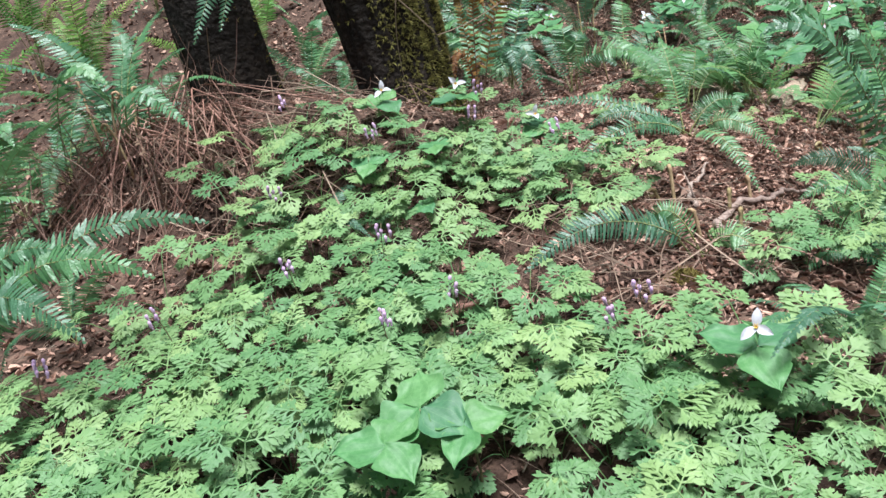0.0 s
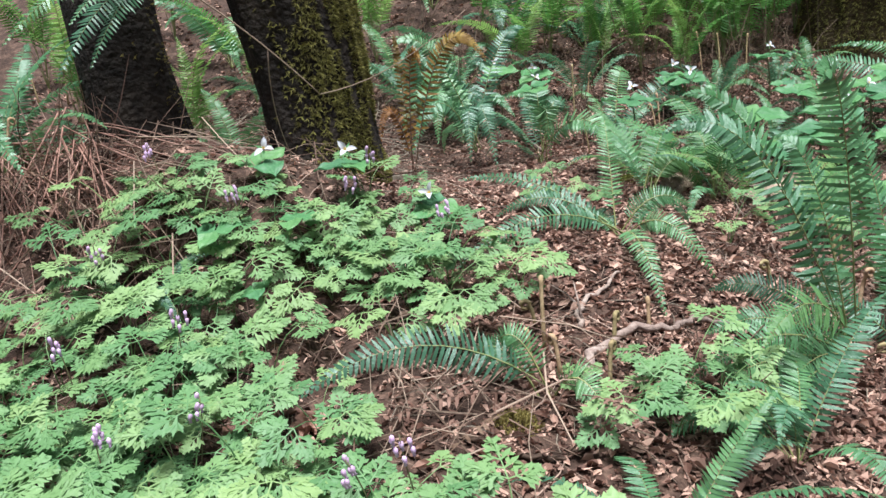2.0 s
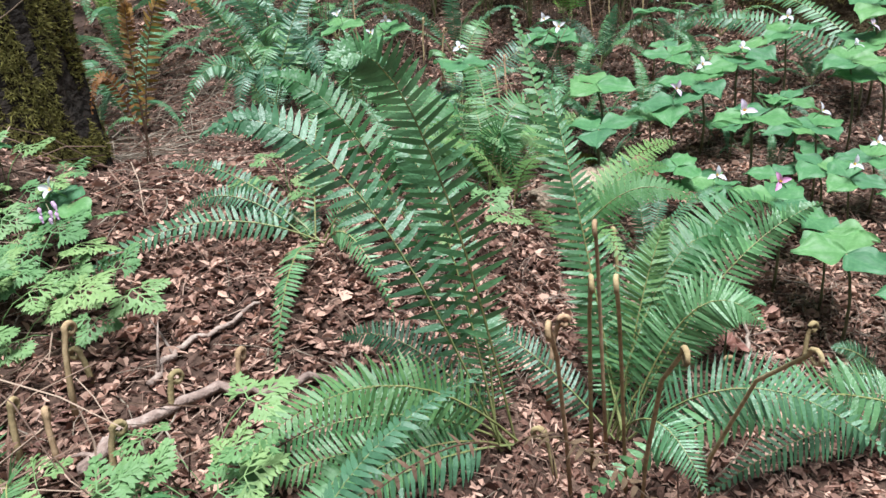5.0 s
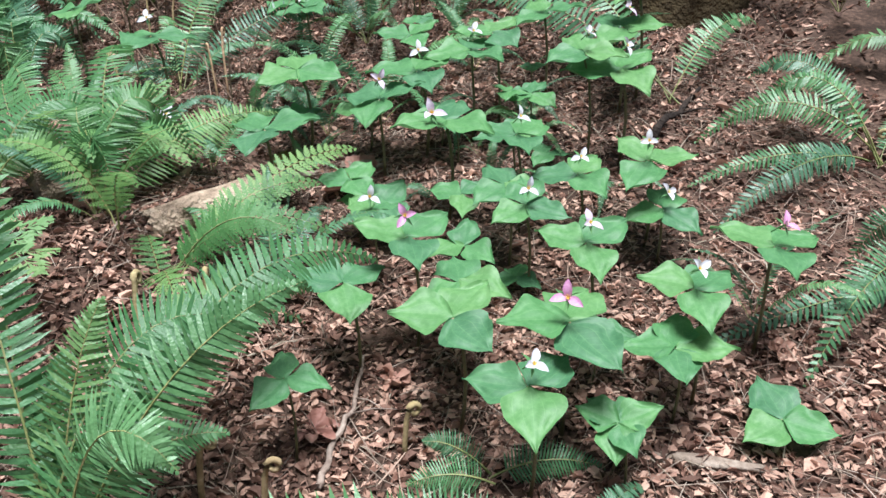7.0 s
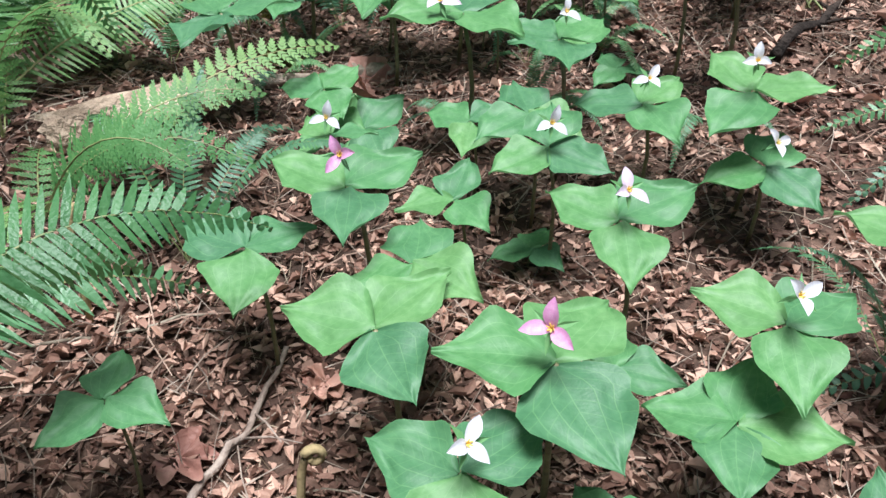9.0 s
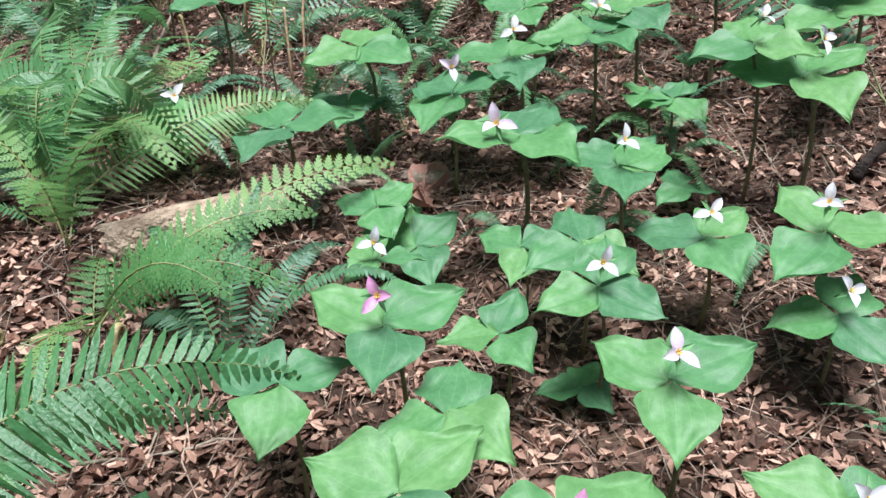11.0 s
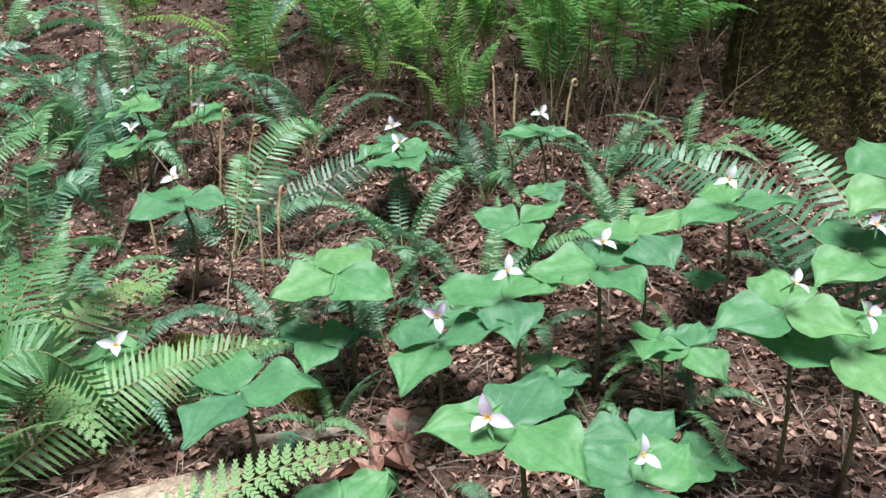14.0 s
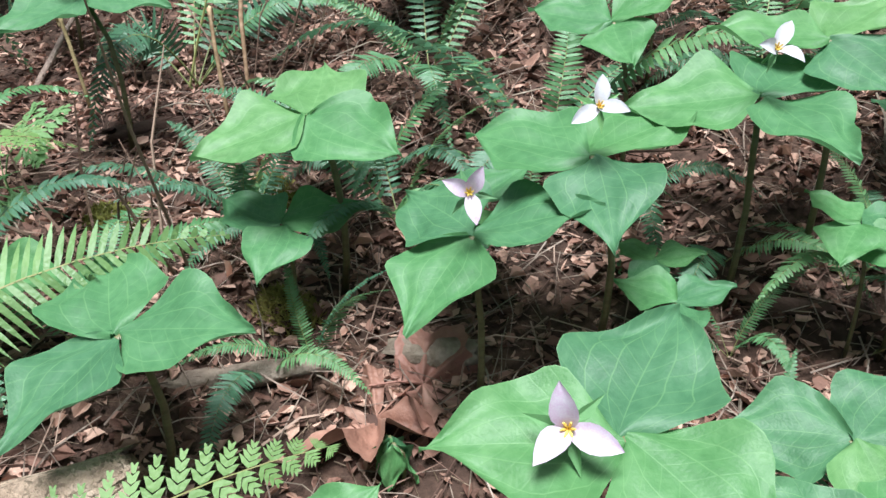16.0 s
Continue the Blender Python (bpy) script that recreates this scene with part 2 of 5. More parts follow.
def bezier(a, b, c, n):
    return [a * (1 - s) ** 2 + b * (2 * s * (1 - s)) + c * s * s for s in (i / (n - 1) for i in range(n))]


def trunk_shape(r, tall, lean, flare, seed, top=0.8, bulge=0.0):
    """Radius and centre of a leaning trunk with root flare, by height and angle."""
    off = Vector((seed * 13.7, seed * 3.1, 0))

    def at(h, u):
        swell = 1 + flare * math.exp(-max(h, 0) / (0.5 * r + 0.12)) * (0.55 + 0.45 * math.cos(3 * u + seed * 2 + 0.4 * math.sin(2 * u)))
        swell += bulge / (1 + math.exp(-(h - 0.5) / 0.16))
        rough = 1 + 0.16 * noise.noise(off + Vector((math.cos(u) * 1.3, math.sin(u) * 1.3, h * 0.9))) + 0.07 * noise.noise(off + Vector((math.cos(u) * 5, math.sin(u) * 5, h * 2.2))) + 0.045 * noise.noise(off + Vector((math.cos(u) * 9, math.sin(u) * 9, h * 2.4))) + 0.035 * noise.noise(off + Vector((math.cos(u) * 20, math.sin(u) * 20, h * 6)))
        rr = r * (1 - (1 - top) * min(max(h, 0) / tall, 1)) * swell * rough
        return Vector((lean[0] * h + rr * math.cos(u), lean[1] * h + rr * math.sin(u), h))

    return at


def tree(x, y, r, lean, flare, seed, label, moss_from, moss_to, moss_count, tall=9.0, bark=None, top=0.75, bald=-0.30, bulge=0.0):
    z = on_ground(x, y)
    root = tagged(new("tree"), label, "tree")
    root.matrix_basis = pose(x, y, z)
    at = trunk_shape(r, tall, lean, flare, seed, top, bulge)
    hs = [-0.35 + 0.07 * i for i in range(42)] + [2.6 + 0.5 * i for i in range(1, 14)]
    sides = 96
    verts = [at(h, 2 * math.pi * k / sides) for h in hs for k in range(sides)]
    faces = [(j * sides + k, j * sides + (k + 1) % sides, (j + 1) * sides + (k + 1) % sides, (j + 1) * sides + k) for j in range(len(hs) - 1) for k in range(sides)]
    faces.append(tuple(range((len(hs) - 1) * sides, len(hs) * sides)))
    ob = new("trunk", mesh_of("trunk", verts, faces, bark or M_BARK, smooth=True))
    ob.parent = root
    rnd = random.Random(seed)
    mv, mf, tn = [], [], []
    for i in range(moss_count):
        u = radians(rnd.gauss((moss_from + moss_to) / 2, (moss_to - moss_from) / 3.2))
        h = rnd.uniform(-0.05, 2.6) ** 1.0
        if noise.noise(Vector((math.cos(u) * 3.2, math.sin(u) * 3.2, h * 2.7 + seed))) < bald:
            continue
        c = at(h, u)
        out = (at(h, u) - Vector((lean[0] * h, lean[1] * h, h))).normalized()
        side = Vector((-out.y, out.x, 0))
        t0 = rnd.uniform(0.1, 0.9)
        for q in range(4):
            d = (out * rnd.uniform(0.3, 1.0) + side * rnd.uniform(-0.9, 0.9) + Vector((0, 0, rnd.uniform(-1.2, 0.5)))).normalized()
            ln_, wd = rnd.uniform(0.010, 0.032), rnd.uniform(0.0016, 0.0040)
            w = d.cross(out + side * 0.3).normalized() * wd
            k = len(mv)
            mv += [c - w, c + w, c + d * ln_]
            mf.append((k, k + 1, k + 2))
            tn.append(min(1, max(0, t0 + rnd.uniform(-0.15, 0.15))))
    ms = tagged(new("moss", mesh_of("moss", mv, mf, M_MOSS, tone=tn)), "olive-green moss tufts", kind="stuff")
    ms.parent = root
    return root


def stick(ends, r, label, mat_=None, name="stick", bend=0.04, seed=1, taper=0.5, twigs=2, lift=0.0, group="fallen sticks"):
    """A fallen stick along ground points, with a few side twigs."""
    rnd = random.Random(seed)
    pts = []
    for i in range(len(ends) - 1):
        a, b = Vector((*ends[i], 0)), Vector((*ends[i + 1], 0))
        for k in range(6):
            p = a.lerp(b, k / 6)
            pts.append(p + Vector((rnd.uniform(-bend, bend), rnd.uniform(-bend, bend), 0)) * 0.3)
    pts.append(Vector((*ends[-1], 0)))
    for i, p in enumerate(pts):
        p.z = on_ground(p.x, p.y) + r * 1.1 + lift * i / len(pts) + rnd.uniform(0, 0.012)
    radii = [r * (1 - (1 - taper) * i / (len(pts) - 1)) * rnd.uniform(0.88, 1.1) for i in range(len(pts))]
    base = pts[0].copy()
    v, f = tube([p - base for p in pts], radii, 8, 0.10, rnd)
    for q in range(twigs):
        i = rnd.randrange(2, len(pts) - 1)
        d = Vector((rnd.uniform(-1, 1), rnd.uniform(-1, 1), rnd.uniform(0.05, 0.5))).normalized() * rnd.uniform(0.06, 0.18)
        p = pts[i] - base
        v2, f2 = tube([p, p + d * 0.5 + Vector((0, 0, 0.01)), p + d], [radii[i] * 0.5, radii[i] * 0.35, radii[i] * 0.15], 5)
        k = len(v)
        v += v2
        f += [tuple(a + k for a in q2) for q2 in f2]
    ob = new(name, mesh_of(name, v, f, mat_ or M_STICK, smooth=True))
    ob.matrix_basis = pose(*base)
    return tagged(ob, label, "stick", group)


# ---- fronds ----
def sword_profile(s):
    return min(1.0, 0.55 + (s - 0.1) * 3.0) * max(0.0, 1 - max(0, (s - 0.35) / 0.65) ** 1.7)


def frond_mesh(a, b, c, width, n, seed, mats, bare=0.12, roll=0.0, lacy=False, fill=0.78, stalk=0.0035, ragged=0.0, facing=None):
    """A fern frond along the arc a-b-c: a stalk and two rows of leaflets."""
    rnd = random.Random(seed)
    ctrl = b * 2 - (a + c) * 0.5
    v, f = tube(bezier(a, ctrl, c, 12), [stalk * (1 - 0.85 * i / 11) for i in range(12)], 4)
    slots = [1] * len(f)
    length = (b - a).length + (c - b).length
    step = length * (1 - bare) / n

    def quadstrip(p, d, up, ln_, w0):
        k = len(v)
        across = up.cross(d).normalized()
        sag = -up * (0.10 + rnd.uniform(0, 0.12)) * ln_
        tw = up * rnd.uniform(-0.25, 0.25) * w0
        for s, w in ((0.0, 0.75), (0.3, 1.0), (0.68, 0.72)):
            q = p + d * (ln_ * s) + sag * (s * s)
            v.append(q - across * (w0 * w * 0.5) - tw)
            v.append(q + across * (w0 * w * 0.5) + tw)
        v.append(p + d * ln_ + sag)
        f.append((k, k + 1, k + 3, k + 2))
        f.append((k + 2, k + 3, k + 5, k + 4))
        f.append((k + 4, k + 5, k + 6))
        slots.extend((0, 0, 0))

    for i in range(n):
        s = bare + (1 - bare) * (i + 0.5) / n
        p = a * (1 - s) ** 2 + ctrl * (2 * s * (1 - s)) + c * s * s
        t = ((ctrl - a) * (1 - s) + (c - ctrl) * s).normalized()
        up = facing or Vector((0, 0, 1))
        up = up - t * up.dot(t)
        up = up.normalized() if up.length > 0.05 else Vector((-1, 0, 0))
        side = t.cross(up)
        turn = Matrix.Rotation(roll, 3, t)
        side, up = turn @ side, turn @ up
        for sign in (-1, 1):
            if rnd.random() < ragged:
                continue
            ln_ = width * sword_profile(s) * rnd.uniform(0.9, 1.08) + 0.006
            fwd = 0.22 + 0.5 * s * s
            d = (side * sign + t * fwd + up * rnd.uniform(-0.22, 0.10)).normalized()
            off = p + t * (step * 0.25 * (1 + sign))
            if not lacy:
                quadstrip(off, d, up, ln_, min(step * fill, 0.020))
            else:
                m = max(4, int(ln_ / 0.0105))
                w0 = ln_ / m
                for j in range(m):
                    u = (j + 0.5) / m
                    q = off + d * (ln_ * u) - up * (0.12 * ln_ * u * u)
                    sub = step * 0.52 * (1 - u) ** 0.7 + 0.002
                    for sg in (-1, 1):
                        e = (up.cross(d) * sg + d * 0.55).normalized()
                        k = len(v)
                        wv = d * (w0 * 0.62)
                        v.extend([q - wv * 0.6, q + wv * 0.7, q + e * (sub * 0.6) + wv, q + e * sub + wv * 0.8, q + e * (sub * 0.6) - wv * 0.5])
                        f.append((k, k + 1, k + 2, k + 3, k + 4))
                        slots.append(0)
    return mesh_of("frond", v, f, mats, slots)


V = Vector
SWORD = (M_FERN, M_RACHIS)
SPRING = (M_FERN_NEW, M_RACHIS)
LADY = (M_LADY, M_RACHIS)
MID = (M_FERN_MID, M_RACHIS)
DEAD = (M_DEADFERN, M_DEADFERN)
RUST = (M_RUST, M_DEADFERN)
KIT = {}


def frond_kit(key, mats, shapes, width, n, lacy=False, ragged=0.0, bare=0.12, fill=0.78):
    made = []
    for i, (elev, droop, reach) in enumerate(shapes):
        e = radians(elev)
        tip = V((reach * math.cos(e), 0, reach * math.sin(e)))
        mid = tip * 0.52 + V((-math.sin(e), 0, math.cos(e))) * droop
        if elev < 30:
            mid = tip * 0.5 + V((0, 0, droop))
        made.append(frond_mesh(V((0, 0, 0)), mid, tip, width, n, 31 * i + len(key), mats, roll=0.25 * (-1) ** i, lacy=lacy, ragged=ragged, bare=bare, fill=fill))
    KIT[key] = made


frond_kit("sword", SWORD, [(20, 0.22, 0.85), (35, 0.2, 0.95), (8, 0.25, 0.8), (50, 0.16, 0.95), (28, 0.28, 1.0), (-5, 0.26, 0.75)], 0.085, 40)
frond_kit("up", SPRING, [(72, 0.16, 1.0), (60, 0.24, 1.1), (50, 0.30, 1.15), (80, 0.10, 0.9), (40, 0.3, 1.0)], 0.085, 34, bare=0.3, fill=0.6)
frond_kit("lush", SPRING, [(40, 0.22, 1.1), (28, 0.26, 1.15), (55, 0.18, 1.05), (64, 0.14, 1.1), (16, 0.28, 1.0)], 0.10, 36, fill=0.66)
frond_kit("lady", LADY, [(18, 0.16, 0.6), (32, 0.16, 0.65), (8, 0.14, 0.5), (45, 0.14, 0.6)], 0.080, 20, lacy=True)
frond_kit("dead", DEAD, [(-12, 0.10, 0.7), (-4, 0.16, 0.8), (-18, 0.06, 0.6), (2, 0.2, 0.7)], 0.036, 26, ragged=0.5, fill=0.45)
frond_kit("rust", RUST, [(30, 0.2, 0.8), (-10, 0.25, 0.8)], 0.07, 34)


def add_frond(root, me, az, scale=1.0, tip_roll=0.0, at=(0, 0, 0)):
    ob = new("frond", me)
    ob.parent = root
    ob.matrix_basis = pose(*at, tip_roll, 0, az) @ Matrix.Diagonal((scale, scale, scale, 1))
    return ob


def fern(x, y, count, seed, key="sword", size=1.0, label="dark green sword fern with arching fronds", spread=(0, 360), dead=0, extra=(), heroes=(), lift=0.0, hero_mats=None, group="sword ferns", lacy=False):
    """A fern crown at x, y. extra: (azimuth, kit, index, scale). heroes: (tip, mid) in the world, or (tip, arch)."""
    rnd = random.Random(seed)
    z = on_ground(x, y) + lift
    root = tagged(new("fern"), label, "fern", group)
    root.matrix_basis = pose(x, y, z)
    for i in range(count):
        az = spread[0] + (spread[1] - spread[0]) * (i + rnd.uniform(0.1, 0.9)) / count
        add_frond(root, KIT[key][rnd.randrange(len(KIT[key]))], az, size * rnd.uniform(0.75, 1.1), rnd.uniform(-15, 15))
    for i in range(dead):
        add_frond(root, KIT["dead"][rnd.randrange(4)], rnd.uniform(0, 360), size * rnd.uniform(0.6, 1.0), rnd.uniform(-30, 30))
    for az, k, i, s in extra:
        add_frond(root, KIT[k][i], az, s)
    for h in heroes:
        tip, arch, width, n, roll = h[:5]
        a = V((rnd.uniform(-0.03, 0.03), rnd.uniform(-0.03, 0.03), 0.02))
        c = V(tip) - V((x, y, z))
        mid = (a + c) * 0.5 + V((0, 0, arch))
        me = frond_mesh(a, mid, c, width, n, seed * 7 + n, hero_mats or (SWORD if len(h) < 6 else h[5]), roll=radians(roll * 0.3), facing=V((0, -0.8, 0.6)), fill=0.64, lacy=lacy, bare=0.14 if len(h) < 7 else h[6])
        ob = new("frond", me)
        ob.parent = root
    return root


def crozier(x, y, tall, lean_az, seed, r=0.007, lean=0.15):
    """A furled brown fern shoot with a curled head."""
    rnd = random.Random(seed)
    z = on_ground(x, y) - 0.01
    d = V((math.cos(radians(lean_az)), math.sin(radians(lean_az)), 0))
    pts = [V((0, 0, 0)), d * (lean * tall * 0.2) + V((0, 0, tall * 0.35)), d * (lean * tall * 0.6) + V((0, 0, tall * 0.75)), d * (lean * tall) + V((0, 0, tall * 0.93))]
    c = pts[-1] + d * 0.016
    R = 0.019
    for k in range(1, 13):
        u = math.pi - k * 0.52
        rr = R * (1 - k * 0.045)
        pts.append(c + d * (rr * math.cos(u)) + V((0, 0, rr * math.sin(u))))
    radii = [r, r * 0.9, r * 0.85, r * 0.85] + [r * (1.0 - 0.02 * k) for k in range(12)]
    v, f = tube(pts, radii, 6, 0.12, rnd)
    ob = new("fiddlehead", mesh_of("fiddlehead", v, f, M_CROZIER, smooth=True))
    ob.matrix_basis = pose(x, y, z)
    return tagged(ob, "pale brown furled fern shoot covered in scales", "fiddlehead", "fiddleheads")


# ---- trilliums ----
def leaf_mesh(seed, broad=0.40, droop=0.22):
    rnd = random.Random(seed)
    nu, nv = 19, 13
    verts, uvs, faces = [], [], []
    ph = rnd.uniform(0, 6)
    for i in range(nu):
        u = i / (nu - 1)
        w = broad * float(np.interp(u, (0, 0.1, 0.22, 0.34, 0.44, 0.56, 0.68, 0.80, 0.89, 0.95, 1.0), (0.05, 0.45, 0.84, 1.0, 0.97, 0.84, 0.62, 0.36, 0.17, 0.07, 0.008)))
        for j in range(nv):
            q = 2 * j / (nv - 1) - 1
            wave = 1 + (0.085 * math.sin(11 * u + ph + q * 2) + 0.03 * math.sin(23 * u + 2 * ph)) * math.sin(math.pi * u)
            z = 0.10 * u - droop * u * u + 0.045 * (q * q - 0.35) * math.sin(math.pi * u) + 0.046 * math.sin(12 * u + ph + 2.5 * q) * abs(q) - 0.016 * math.cos(q * 9.4) * math.sin(math.pi * u)
            verts.append((u, w * q * wave + 0.03 * math.sin(u * 3 + ph), z))
            uvs.append((u, 0.5 + q * 0.5))
    for i in range(nu - 1):
        for j in range(nv - 1):
            k = i * nv + j
            faces.append((k, k + nv, k + nv + 1, k + 1))
    return mesh_of("leaf", verts, faces, M_TRILL, smooth=True, uvs=uvs)


def petal_mesh(m, seed):
    verts, faces = [], []
    nu, nv = 7, 5
    rnd = random.Random(seed)
    for i in range(nu):
        u = i / (nu - 1)
        w = 0.25 * math.sin(math.pi * min(1, 0.08 + u * 0.92)) ** 0.85
        for j in range(nv):
            q = 2 * j / (nv - 1) - 1
            verts.append((u, w * q, 0.42 * u - 0.42 * u * u + 0.10 * q * q * math.sin(3 * u) + rnd.uniform(-0.01, 0.01)))
    for i in range(nu - 1):
        for j in range(nv - 1):
            k = i * nv + j
            faces.append((k, k + nv, k + nv + 1, k + 1))
    return mesh_of("petal", verts, faces, m, smooth=True)


LEAVES = [leaf_mesh(s, b, d) for s, b, d in ((1, 0.42, 0.10), (2, 0.45, 0.16), (3, 0.40, 0.06), (4, 0.43, 0.20), (5, 0.46, 0.12))]
PETALS = {"w": petal_mesh(M_WHITE, 1), "b": petal_mesh(M_PINKISH, 2), "p": petal_mesh(M_PINK, 3)}


def stem_mesh():
    pts = [V((0.02 * math.sin(3 * s), 0.015 * math.sin(2 * s), s)) for s in (0, 0.25, 0.5, 0.75, 1.0)]
    pts[-1] = V((0, 0, 1))
    return mesh_of("stem", *tube(pts, [0.006, 0.0055, 0.005, 0.0048, 0.0045], 7), M_STEM, smooth=True)


def flower_core():
    """Short stalk, three green sepals and six yellow anthers."""
    v, f = tube([V((0, 0, -1.0)), V((0.02, 0, -0.5)), V((0, 0, 0))], [0.05, 0.05, 0.07], 6)
    slots = [0] * len(f)
    for k in range(3):
        a = radians(120 * k + 60)
        d, s = V((math.cos(a), math.sin(a), 0)), V((-math.sin(a), math.cos(a), 0))
        n = len(v)
        v += [s * -0.06, s * 0.06, d * 0.4 + s * 0.11 + V((0, 0, 0.05)), d * 0.85 - V((0, 0, 0.04)), d * 0.4 - s * 0.11 + V((0, 0, 0.05))]
        f.append((n, n + 1, n + 2, n + 3, n + 4))
        slots.append(0)
    for k in range(6):
        a = radians(60 * k + 20)
        d = V((math.cos(a) * 0.13, math.sin(a) * 0.13, 0.26))
        v2, f2 = tube([d * 0.15, d * 0.6, d], [0.02, 0.032, 0.018], 5)
        n = len(v)
        v += v2
        f += [tuple(x + n for x in q) for q in f2]
        slots += [1] * len(f2)
    return mesh_of("flower", v, f, [M_TRILL, M_ANTHER], slots)


STEM, CORE = stem_mesh(), flower_core()
WORDS = {"w": "western trillium with three broad green leaves and a white flower", "b": "trillium with three broad green leaves and a blush-pink flower",
         "p": "trillium with three broad green leaves and a deep pink flower", None: "flowerless trillium with three broad green leaves"}


def trillium(x, y, z, r, az, bloom=None, seed=0, count=3, nod=0.95, face=-70, fsize=0.055, aside=None):
    """A trillium whose leaf whorl sits at x, y, z; r: leaf length; az: the first leaf's heading."""
    rnd = random.Random(seed + 5)
    bx, by = x + rnd.uniform(-0.02, 0.02), y + rnd.uniform(0.0, 0.03)
    g = on_ground(bx, by) - 0.01
    z = max(z, g + 0.07)
    root = tagged(new("trillium"), WORDS[bloom], "trillium", "trilliums on the bank")
    root.matrix_basis = pose(bx, by, g)
    st = new("stem", STEM)
    st.parent = root
    way = V((x - bx, y - by, z - g))
    st.matrix_basis = way.to_track_quat("Z", "Y").to_matrix().to_4x4() @ Matrix.Diagonal((r / 0.17, r / 0.17, way.length, 1))
    lean = pose(0, 0, 0, rnd.uniform(6, 20), rnd.uniform(-6, 6), 0)
    for k in range(count):
        lf = new("leaf", LEAVES[rnd.randrange(5)])
        lf.parent = root
        s = r * rnd.uniform(0.92, 1.08)
        lf.matrix_basis = Matrix.Translation(way) @ lean @ pose(0, 0, 0.002 * k, rnd.uniform(-8, 8), rnd.uniform(-6, 8), az + 360 / count * k + rnd.uniform(-7, 7)) @ Matrix.Diagonal((s, s, s, 1))
    if bloom:
        fl = new("flower", CORE)
        fl.parent = root
        fa = radians(face + rnd.uniform(-35, 35))
        tilt = V((math.cos(fa) * nod, math.sin(fa) * nod, 0.75))
        top = way + V((math.cos(fa) * 0.02, math.sin(fa) * 0.02, 0.068)) * (r / 0.17)
        if aside:
            top = way + V(aside)
        fl.matrix_basis = Matrix.Translation(top) @ tilt.to_track_quat("Z", "Y").to_matrix().to_4x4() @ pose(0, 0, 0, 0, 0, rnd.uniform(0, 120)) @ Matrix.Diagonal((fsize, fsize, fsize, 1))
        for k in range(3):
            pt = new("petal", PETALS[bloom])
            pt.parent = fl
            pt.matrix_basis = pose(0, 0, 0.02, rnd.uniform(-15, 15), rnd.uniform(-40, 5), 120 * k + rnd.uniform(-12, 12))
    return root


# ---- bleeding hearts ----
def heart_leaf(seed):
    """A ferny, thrice-divided leaf on its stalk: fingers on leaflets on three branches."""
    rnd = random.Random(seed)
    tall, reach = rnd.uniform(0.15, 0.22), rnd.uniform(0.09, 0.15)
    hub = V((reach, 0, tall))
    v, f = tube(bezier(V((0, 0, 0)), V((reach * 0.2, 0, tall * 0.8)), hub, 5), [0.0022, 0.002, 0.0018, 0.0016, 0.0014], 4)

    def finger(p, d, ln_, wd):
        k = len(v)
        s = V((-d.y, d.x, 0)).normalized() * wd
        dz = V((0, 0, -0.10 * ln_ + rnd.uniform(-0.006, 0.006)))
        v.extend([p - s * 0.25, p + s * 0.25, p + d * (ln_ * 0.66) + s + dz * 0.3, p + d * ln_ + dz, p + d * (ln_ * 0.60) - s + dz * 0.3])
        f.append((k, k + 1, k + 2, k + 3, k + 4))

    for ang, size in ((0, 1.0), (68, 0.82), (-68, 0.82)):
        a = radians(ang + rnd.uniform(-8, 8))
        d = V((math.cos(a), math.sin(a), rnd.uniform(-0.25, 0.12)))
        ln_ = 0.110 * size
        for q in range(4):
            u = 0.25 + 0.2 * q
            p = hub + d * (ln_ * u)
            for sg in (-1, 1):
                b = a + sg * radians(52 - 7 * q)
                e = V((math.cos(b), math.sin(b), -0.15))
                sub = ln_ * (0.58 - 0.10 * q)
                p2 = p + e * (sub * 0.42)
                finger(p, e, sub, 0.0064)
                finger(p + e * (sub * 0.25), V((math.cos(b + 0.65), math.sin(b + 0.65), -0.2)), sub * 0.55, 0.0058)
                finger(p2, V((math.cos(b - 0.6), math.sin(b - 0.6), -0.2)), sub * 0.52, 0.0058)
        finger(hub + d * (ln_ * 0.5), d, ln_ * 0.55, 0.008)
        k = len(v)
        s = V((-d.y, d.x, 0)) * 0.003
        v.extend([hub + s * 0.6, hub - s * 0.6, hub + d * ln_ - s * 0.3, hub + d * ln_ + s * 0.3])
        f.append((k, k + 1, k + 2, k + 3))
    return mesh_of("leaf", v, f, M_HEART)


HEARTS = [heart_leaf(s) for s in range(6)]


def bloom_mesh():
    """A stalk with a nodding cluster of heart-shaped mauve flowers."""
    rnd = random.Random(4)
    v, f = tube(bezier(V((0, 0, 0)), V((0.0, 0, 0.22)), V((0.03, 0, 0.30)), 6), [0.002] * 6, 4)
    slots = [0] * len(f)
    for k in range(7):
        c = V((0.03 + rnd.uniform(-0.020, 0.024), rnd.uniform(-0.02, 0.02), 0.305 - 0.008 * k + rnd.uniform(-0.006, 0.006)))
        v2, f2 = tube([c, c - V((0, 0, 0.005)), c - V((0, 0, 0.015)), c - V((0.002, 0, 0.021)), c - V((0.003, 0, 0.025))], [0.0025, 0.0066, 0.0052, 0.0026, 0.0048], 6)
        n = len(v)
        v += v2
        f += [tuple(x + n for x in q) for q in f2]
        slots += [1] * len(f2)
    return mesh_of("bloom", v, f, [M_STEM, M_BLOOM], slots, smooth=True)


BLOOM = bloom_mesh()


